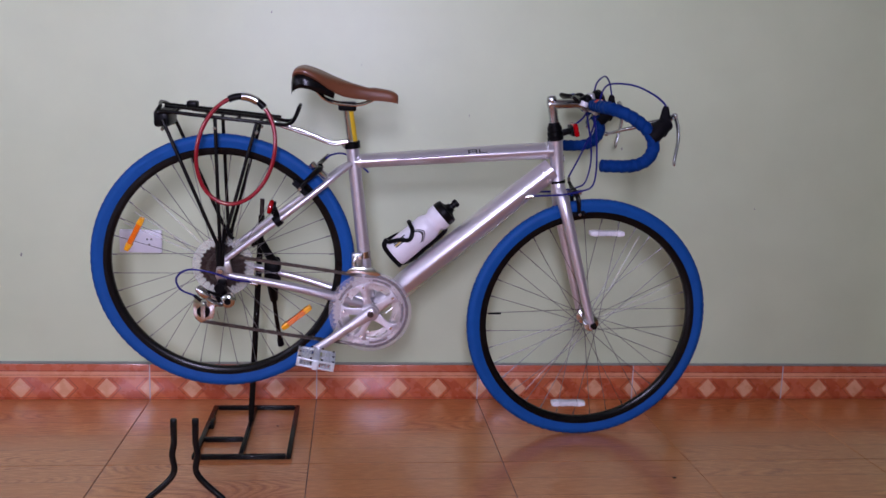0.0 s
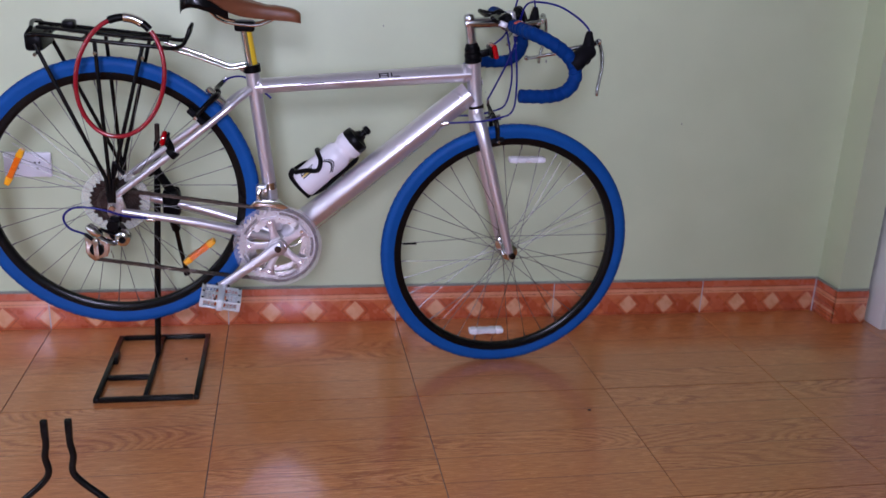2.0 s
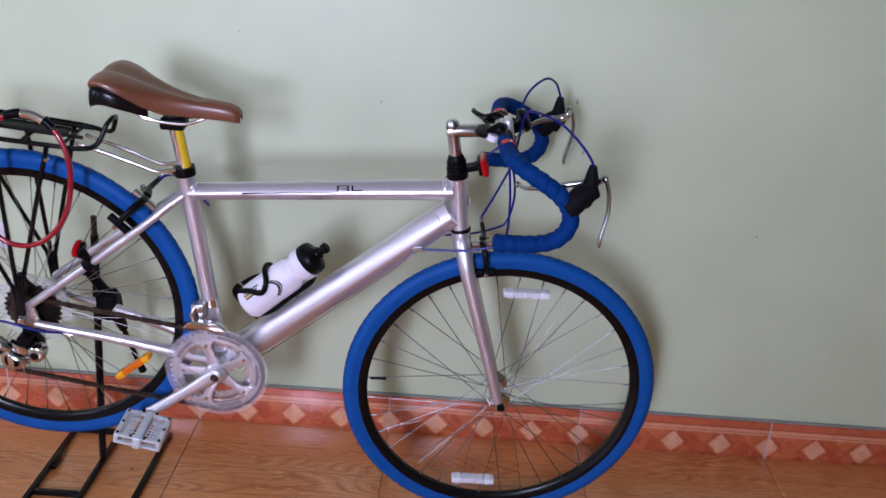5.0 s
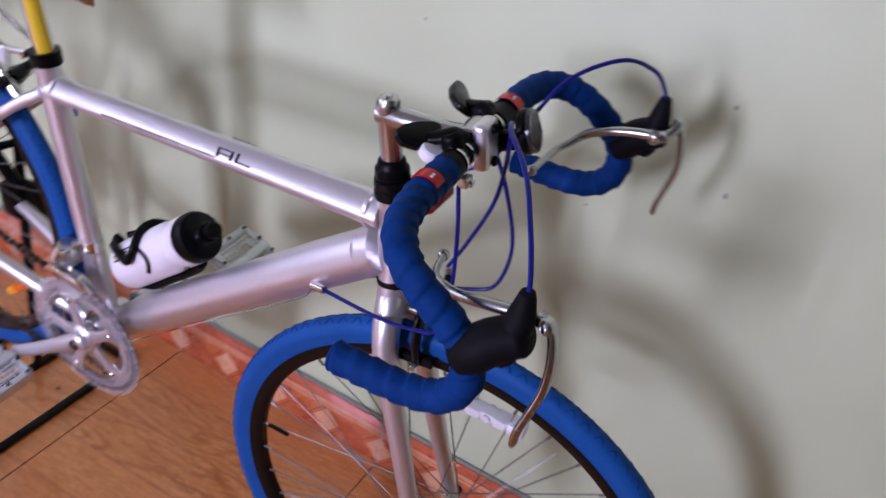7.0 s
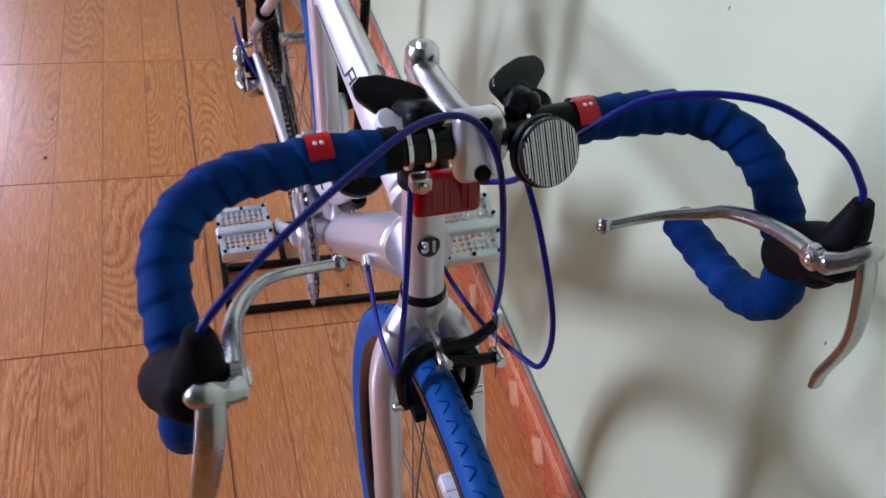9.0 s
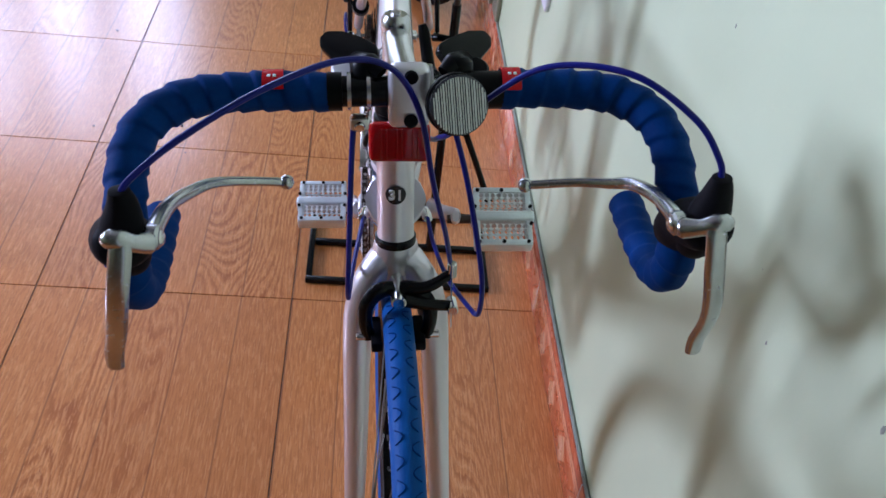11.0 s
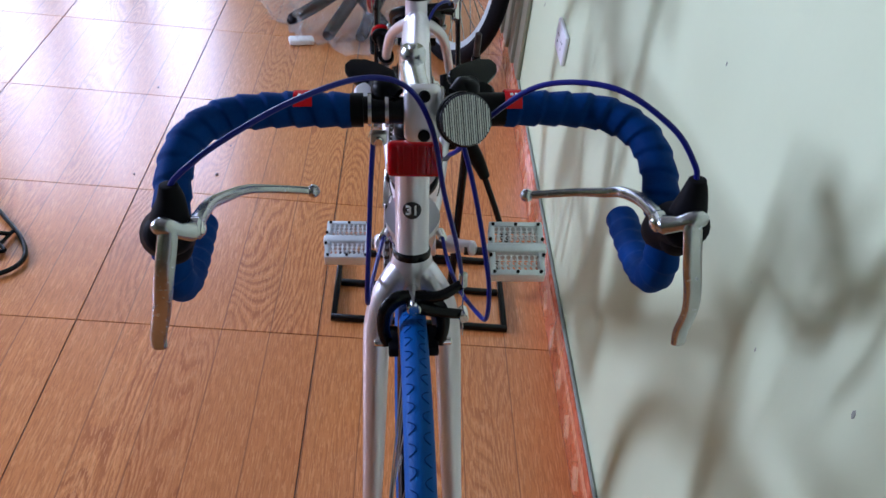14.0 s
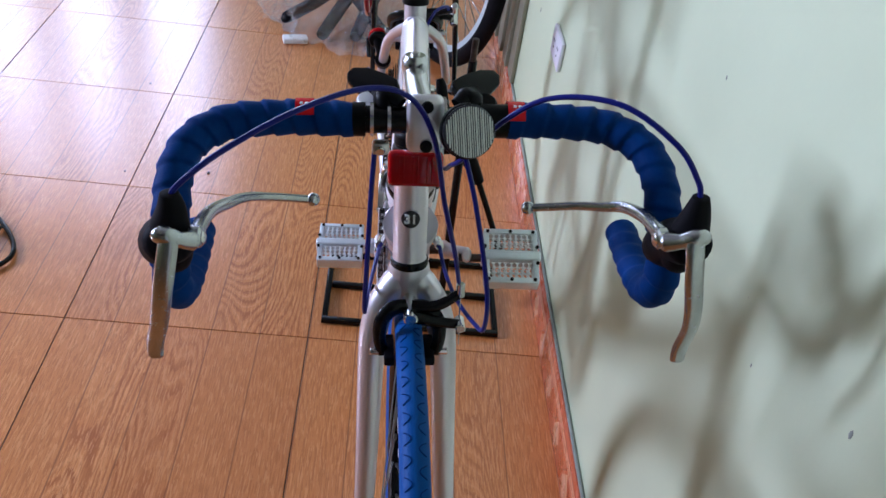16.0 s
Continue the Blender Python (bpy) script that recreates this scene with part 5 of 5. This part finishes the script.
part("foot", tube([(0.3975, 0.182, 0.214), (0.400, 0.190, 0.192)], [0.008, 0.0095], 10), RUBBERBLACK, ks)

# ---------- things on the bicycle ----------
WL = LEAN
bottle = tagged(empty("water_bottle", m=WL @ Matrix.Translation(B0) @ Matrix((( BAX.x, 0, BNO.x, 0), (0, 1, 0, 0), (BAX.z, 0, BNO.z, 0), (0, 0, 0, 1)))), "white plastic water bottle with a black cap in the cage", "bottle")
def turned(profile, n=36):
    """Turns (radius, along) pairs round the x axis."""
    b = lathe(profile, n)
    b.transform(Matrix.Rotation(radians(-90), 4, "Z"))
    return b
part("body", turned([(0, -0.008), (0.032, -0.008), (0.0355, -0.004), (0.0362, 0.004), (0.0362, 0.045), (0.0355, 0.060), (0.0362, 0.075), (0.0362, 0.106), (0.0345, 0.114), (0.0300, 0.121), (0.0285, 0.126), (0.0295, 0.131), (0.0335, 0.136), (0.0348, 0.141), (0.0348, 0.152), (0.0342, 0.156), (0, 0.156)]), BOTTLE, bottle)
part("cap", turned([(0.0338, 0.156), (0.0345, 0.158), (0.0345, 0.170), (0.032, 0.176), (0.016, 0.181), (0.0125, 0.186), (0.0125, 0.190), (0.0085, 0.191), (0.008, 0.199), (0.011, 0.200), (0.011, 0.208), (0.008, 0.211), (0, 0.211)]), BLACK, bottle)
lab = bmesh.new()
for side in (-1, 1):
    prev = None
    for i in range(13):
        a0 = side * radians(52 + i * 5)
        rr2 = 0.0366
        pr = [lab.verts.new((0.068 + 0.018 * math.sin(i / 12 * math.pi) + q, rr2 * math.sin(a0), rr2 * math.cos(a0))) for q in (0.0, 0.006)]
        if prev:
            lab.faces.new((prev[0], prev[1], pr[1], pr[0]))
        prev = pr
        cyl((0.077 + 0.018 * math.sin(i / 12 * math.pi), rr2 * math.sin(a0), rr2 * math.cos(a0)), (0.0775 + 0.018 * math.sin(i / 12 * math.pi), (rr2 + 0.0006) * math.sin(a0), (rr2 + 0.0006) * math.cos(a0)), 0.002, n=6, bm=lab)
    for a_, x0, x1 in ((40, 0.012, 0.05), (48, 0.01, 0.045), (60, 0.012, 0.05)):
        q = side * radians(a_)
        cyl((x0, 0.0362 * math.sin(q), 0.0362 * math.cos(q)), (x1, 0.0362 * math.sin(q), 0.0362 * math.cos(q)), 0.0016, n=6, bm=lab)
tagged(part("printed_band", lab, INK, bottle, "black printed toothed band"), kind="stuff")
yl = bmesh.new()
for side in (-1, 1):
    q = side * radians(54)
    cyl((0.012, 0.0362 * math.sin(q), 0.0362 * math.cos(q)), (0.03, 0.0362 * math.sin(q), 0.0362 * math.cos(q)), 0.0016, n=6, bm=yl)
part("printed_stripe", yl, YELLOW, bottle, "yellow printed stripe")

lock = tagged(empty("cable_lock", m=WL), "red vinyl cable lock looped over the rack rail", "lock")
def lp(a):
    return (0.313 + 0.094 * math.cos(radians(a)) + 0.016 * math.sin(radians(a)), -0.086 + 0.018 * max(0, math.sin(radians(a))), 0.793 + 0.132 * math.sin(radians(a)))
part("cable_loop", tube([lp(a) for a in range(106, 418, 6)], 0.0052, 12), REDCABLE, lock)
part("lock_body", tube([lp(a) for a in range(66, 92, 5)], 0.0105, 14), CHROME, lock, "chrome lock cylinder")
part("black_sleeve", tube([lp(a) for a in range(54, 70, 5)], 0.0085, 12), BLACK, lock)
part("black_sleeve", tube([lp(a) for a in range(90, 112, 5)], 0.0085, 12), BLACK, lock)

# ---------- stands ----------
stand = tagged(empty("bicycle_stand"), "black welded steel stand with a rectangular base frame", "stand")
def bar_(x0, x1, y0, y1, nm="base_bar"):
    part(nm, box(x0, x1, y0, y1, 0.002, 0.0145, 0.002), BLACKPAINT, stand)
bar_(0.204, 0.217, -0.484, -0.098)
bar_(0.441, 0.454, -0.484, -0.098)
bar_(0.218, 0.440, -0.484, -0.471)
bar_(0.218, 0.440, -0.111, -0.098)
bar_(0.319, 0.332, -0.470, -0.112, "middle_bar")
bar_(0.218, 0.318, -0.364, -0.351, "cross_bar")
part("post", tube([(0.325, -0.222, 0.012), (0.326, -0.222, 0.05), (0.355, -0.236, 0.60)], 0.0085, 10), BLACKPAINT, stand)
part("post_top", tube([(0.355, -0.236, 0.59), (0.357, -0.237, 0.645)], 0.0062, 10), STEELDARK, stand)
part("support_hook", tube([(0.355, -0.236, 0.53), (0.345, -0.255, 0.528), (0.335, -0.268, 0.522)], 0.007, 10, per=4), BLACKPAINT, stand)
part("weld_gusset", box(0.2165, 0.228, -0.27, -0.225, 0.002, 0.026, 0.004), BLACKPAINT, stand)

st2 = tagged(empty("wheel_stand"), "black tubular wheel stand with two bent prongs", "stand")
def tp2(pts, nm):
    part(nm, tube(pts, 0.0050, 12, per=6), BLACKPAINT, st2)
YS = -1.33
for s, x in ((-1, 0.328), (1, 0.361)):
    tp2([(x, YS, 0.400), (x, YS, 0.380), (x + s * 0.003, YS, 0.36), (x, YS, 0.335), (x + s * 0.012, YS, 0.315), (x + s * 0.045, YS - 0.005, 0.285), (x + s * 0.055, YS - 0.012, 0.262), (x + s * 0.055, YS - 0.06, 0.12), (x + s * 0.055, YS - 0.10, 0.010)], "prong")
    part("flat_tip", box(x - 0.005, x + 0.005, YS - 0.004, YS + 0.004, 0.392, 0.420, 0.002), BLACKPAINT, st2)
base = [(0.27, -1.62, 0.009), (0.10, -1.60, 0.009), (0.10, -1.37, 0.009), (0.20, -1.245, 0.009), (0.30, -1.178, 0.009), (0.365, -1.190, 0.009), (0.402, -1.26, 0.009), (0.412, -1.40, 0.009), (0.41, -1.58, 0.009)]
part("base_loop", tube(smooth_path(base + [base[0]], 8)[:-1], 0.0056, 12, closed=True), BLACKPAINT, st2)
for a, b in (((0.225, -1.232), (0.405, -1.262)), ((0.225, -1.290), (0.300, -1.222)), ((0.150, -1.330), (0.330, -1.300)), ((0.300, -1.222), (0.345, -1.420))):
    part("brace", cyl((*a, 0.009), (*b, 0.011), 0.0046, n=10), BLACKPAINT, st2)
part("brace", tube([(0.24, -1.235, 0.012), (0.30, -1.30, 0.06), (0.33, -1.35, 0.14)], 0.0055, 10), BLACKPAINT, st2)

# ---------- wall socket ----------
sock = tagged(empty("wall_socket"), "white double wall socket plate on the green wall", "socket")
part("plate", box(-0.079, 0.043, -0.011, -0.0005, 0.452, 0.521, 0.004), WHITEPLASTIC, sock)
holes_ = bmesh.new()
for x in (-0.043, 0.007):
    for dx, dz in ((-0.006, 0.007), (0.006, 0.007), (0.0, -0.009)):
        cyl((x + dx, -0.0118, 0.486 + dz), (x + dx, -0.010, 0.486 + dz), 0.0028, n=8, bm=holes_)
tagged(part("outlet_hole", holes_, INK, sock), kind="stuff")

# ---------- behind: wheel of another bicycle, wrapped parts ----------
W2 = pose(-0.95, -0.235, 0.0, -7, 0, 24)
ob2 = tagged(empty("black_bicycle_wheel", m=W2), "black bicycle wheel with pale rim leaning against the wall", "bicycle wheel")
R2 = 0.325
prof = [(R2 - 0.028 + 0.028 * math.sin(math.pi * (i / 14) * 1.1 - 0.16), -0.027 * math.cos(math.pi * (i / 14) * 1.1 - 0.16)) for i in range(15)]
up2 = Matrix.Translation((0, 0, R2))
part("tyre", lathe([(R2 - 0.052, -0.012)] + prof + [(R2 - 0.052, 0.012)], 64), RUBBERBLACK, ob2, m=up2)
part("rim", lathe([(R2 - 0.046, -0.0145), (R2 - 0.068, -0.014), (R2 - 0.072, 0), (R2 - 0.068, 0.014), (R2 - 0.046, 0.0145)], 64), PEDALMETAL, ob2, m=up2)
part("hub", lathe([(0, -0.05), (0.012, -0.045), (0.012, -0.034), (0.024, -0.03), (0.013, -0.024), (0.013, 0.024), (0.024, 0.03), (0.012, 0.045), (0, 0.05)], 24), BLACK, ob2, m=up2)
for k in range(40):
    a = 2 * math.pi * k / 40
    c = a + (1 if (k // 2) % 2 else -1) * 1.1
    s = 1 if k % 2 else -1
    part("spoke", cyl((0.022 * math.cos(c), s * 0.03, 0.022 * math.sin(c)), ((R2 - 0.066) * math.cos(a), 0, (R2 - 0.066) * math.sin(a)), 0.0021, n=5), CHROME, ob2, m=up2)
part("fork_blade", tube([(0, -0.055, 0), (-0.03, -0.058, 0.2), (-0.06, -0.05, 0.40)], 0.011, 12, per=4), BLACKPAINT, ob2, m=up2)

bag = tagged(empty("wrapped_parts"), "clear plastic film crumpled over black bicycle parts on the floor", "packaging")
fl = bmesh.new()
bmesh.ops.create_uvsphere(fl, u_segments=110, v_segments=60, radius=1.0)
for v in fl.verts:
    d = v.co.copy()
    ridge = abs(noise.noise(d * 5.0)) + 0.5 * abs(noise.noise(d * 11.0 + Vector((3, 1, 2)))) + 0.55 * abs(noise.noise(d * 22.0))
    f = 0.86 + 0.25 * noise.noise(d * 2.0) + 0.30 * ridge
    v.co = Vector((d.x * 0.31 * f, d.y * 0.27 * f, max(d.z, -0.3) * 0.19 * f + 0.05))
    v.co.z = max(v.co.z, 0.004)
film = link("film", fl, FILM, bag, "crumpled clear plastic film", smooth=False, m=pose(-1.21, -0.55, 0, 0, 0, 25))
for pts in ([(-0.975, -0.614, 0.030), (-0.985, -0.611, 0.031), (-1.169, -0.560, 0.065), (-1.5, -0.47, 0.12)], [(-1.078, -0.755, 0.030), (-1.088, -0.744, 0.031), (-1.17, -0.655, 0.065), (-1.4, -0.5, 0.12)], [(-0.99, -0.50, 0.028), (-1.00, -0.50, 0.030), (-1.15, -0.47, 0.06), (-1.42, -0.42, 0.10)], [(-1.02, -0.40, 0.03), (-1.03, -0.405, 0.031), (-1.20, -0.52, 0.09), (-1.40, -0.64, 0.12)]):
    part("foam_sleeve", tube(pts, [0.012, 0.021, 0.023, 0.025], 14, per=4), RUBBERBLACK, bag)
foam = tagged(link("foam_block", box(-0.022, 0.022, -0.042, 0.042, 0, 0.02, 0.006), FOAM, m=pose(-0.953, -0.702, 0.001, 0, 0, 14)), "small white foam block on the floor", "packaging")

# crumbs on the floor and chips in the wall paint
crumbs = bmesh.new()
for x, y, r in ((-0.092, -0.827, 0.0045), (-0.243, -0.817, 0.003), (-0.064, -1.033, 0.003), (-0.548, -1.085, 0.0035), (1.42, -0.62, 0.004), (0.40, -0.24, 0.003), (0.02, -0.80, 0.002)):
    own = bmesh.new()
    bmesh.ops.create_icosphere(own, subdivisions=1, radius=r, matrix=Matrix.Translation((x, y, r * 0.5)) @ Matrix.Diagonal((1.5, 0.9, 0.6, 1)))
    merge(crumbs, own)
tagged(link("floor_crumbs", crumbs, DARKWOOD), "dark crumbs scattered on the floor tiles", "dirt", kind="stuff")
chips = bmesh.new()
for x, z, r in ((1.391, 0.914, 0.0035), (1.419, 0.797, 0.004), (1.245, 0.705, 0.0022), (-0.13, 0.465, 0.003), (-0.12, 0.468, 0.002), (0.944, 0.883, 0.0025), (-0.36, 0.44, 0.005), (0.36, 1.16, 0.003), (0.62, 1.02, 0.002), (1.86, 0.62, 0.0025)):
    own = bmesh.new()
    bmesh.ops.create_icosphere(own, subdivisions=1, radius=r, matrix=Matrix.Translation((x, -0.0003, z)) @ Matrix.Diagonal((0.7, 0.25, 1.3, 1)))
    merge(chips, own)
tagged(link("wall_chips", chips, CEMENT), "small dark chips in the wall paint", "wall mark", kind="stuff")

# ---------- skirting and floor pieces ----------
structure(link("floor_bed", box(X0 - 0.14, X1 + 0.14, Y0 - 0.14, 0.0, -0.08, -0.003), GROUT, smooth=False), "dark grout under the floor tiles")
floor = structure(empty("floor"), "glossy orange wood-look ceramic floor tiles with dark joints")
YJ = -0.507
tile_me = {}
def tile_mesh(w, d):
    key = (round(w, 3), round(d, 3))
    if key not in tile_me:
        b = bmesh.new()
        x, y, e = w / 2 - 0.0010, d / 2 - 0.0010, 0.0008
        lo = [b.verts.new(q) for q in ((-x, -y, -0.003), (x, -y, -0.003), (x, y, -0.003), (-x, y, -0.003))]
        mid = [b.verts.new(q) for q in ((-x, -y, -0.0008), (x, -y, -0.0008), (x, y, -0.0008), (-x, y, -0.0008))]
        top = [b.verts.new(q) for q in ((-x + e, -y + e, 0), (x - e, -y + e, 0), (x - e, y - e, 0), (-x + e, y - e, 0))]
        for p, q in ((lo, mid), (mid, top)):
            for i in range(4):
                b.faces.new((p[i], p[(i + 1) % 4], q[(i + 1) % 4], q[i]))
        b.faces.new(top)
        me = bpy.data.meshes.new("tile")
        b.to_mesh(me)
        b.free()
        me.materials.append(TILE)
        tile_me[key] = me
    return tile_me[key]
for i in range(-9, 12):
    for j in range(-1, 6):
        y1 = YJ - 0.5 * j
        y0 = max(y1 - 0.5, Y0 - 0.1)
        if j == -1:
            y0, y1 = YJ, -0.002
        if y1 - y0 < 0.02:
            continue
        t = new("tile", tile_mesh(0.5, y1 - y0))
        t.parent = floor
        t.location = (i * 0.5 + 0.25, (y0 + y1) / 2, 0)

skirting = structure(empty("baseboard"), "glossy red-orange skirting tiles printed with diamonds")
for i in range(-9, 5):
    x0, x1 = max(i * 0.5, X0), min(i * 0.5 + 0.5, 2.40)
    b = box(x0 + 0.0014, x1 - 0.0014, -0.0095, -0.0003, 0.001, 0.111, 0.0015)
    part("skirting_tile", b, SKIRT, skirting)
    if x1 < 2.39:
        part("joint", box(x1 - 0.0014, x1 + 0.0014, -0.0088, -0.0003, 0.001, 0.110), WHITEGROUT, skirting)
part("skirting_tile", box(2.4005, 2.4095, -0.128, -0.0105, 0.001, 0.111, 0.0015), SKIRT, skirting)
part("skirting_tile", box(2.4005, 2.514, -0.1295, -0.1205, 0.001, 0.111, 0.0015), SKIRT, skirting)
part("joint", box(2.3975, 2.4004, -0.012, -0.0003, 0.001, 0.111), WHITEGROUT, skirting)
part("cement_bead", tube([(X0, -0.004, 0.1145), (2.40, -0.004, 0.1145)], 0.0042, 8), CEMENT, skirting, "grey cement bead along the skirting's top")
part("cement_bead", tube([(2.404, -0.004, 0.1145), (2.404, -0.124, 0.1145), (2.514, -0.124, 0.1145)], 0.0042, 8), CEMENT, skirting)
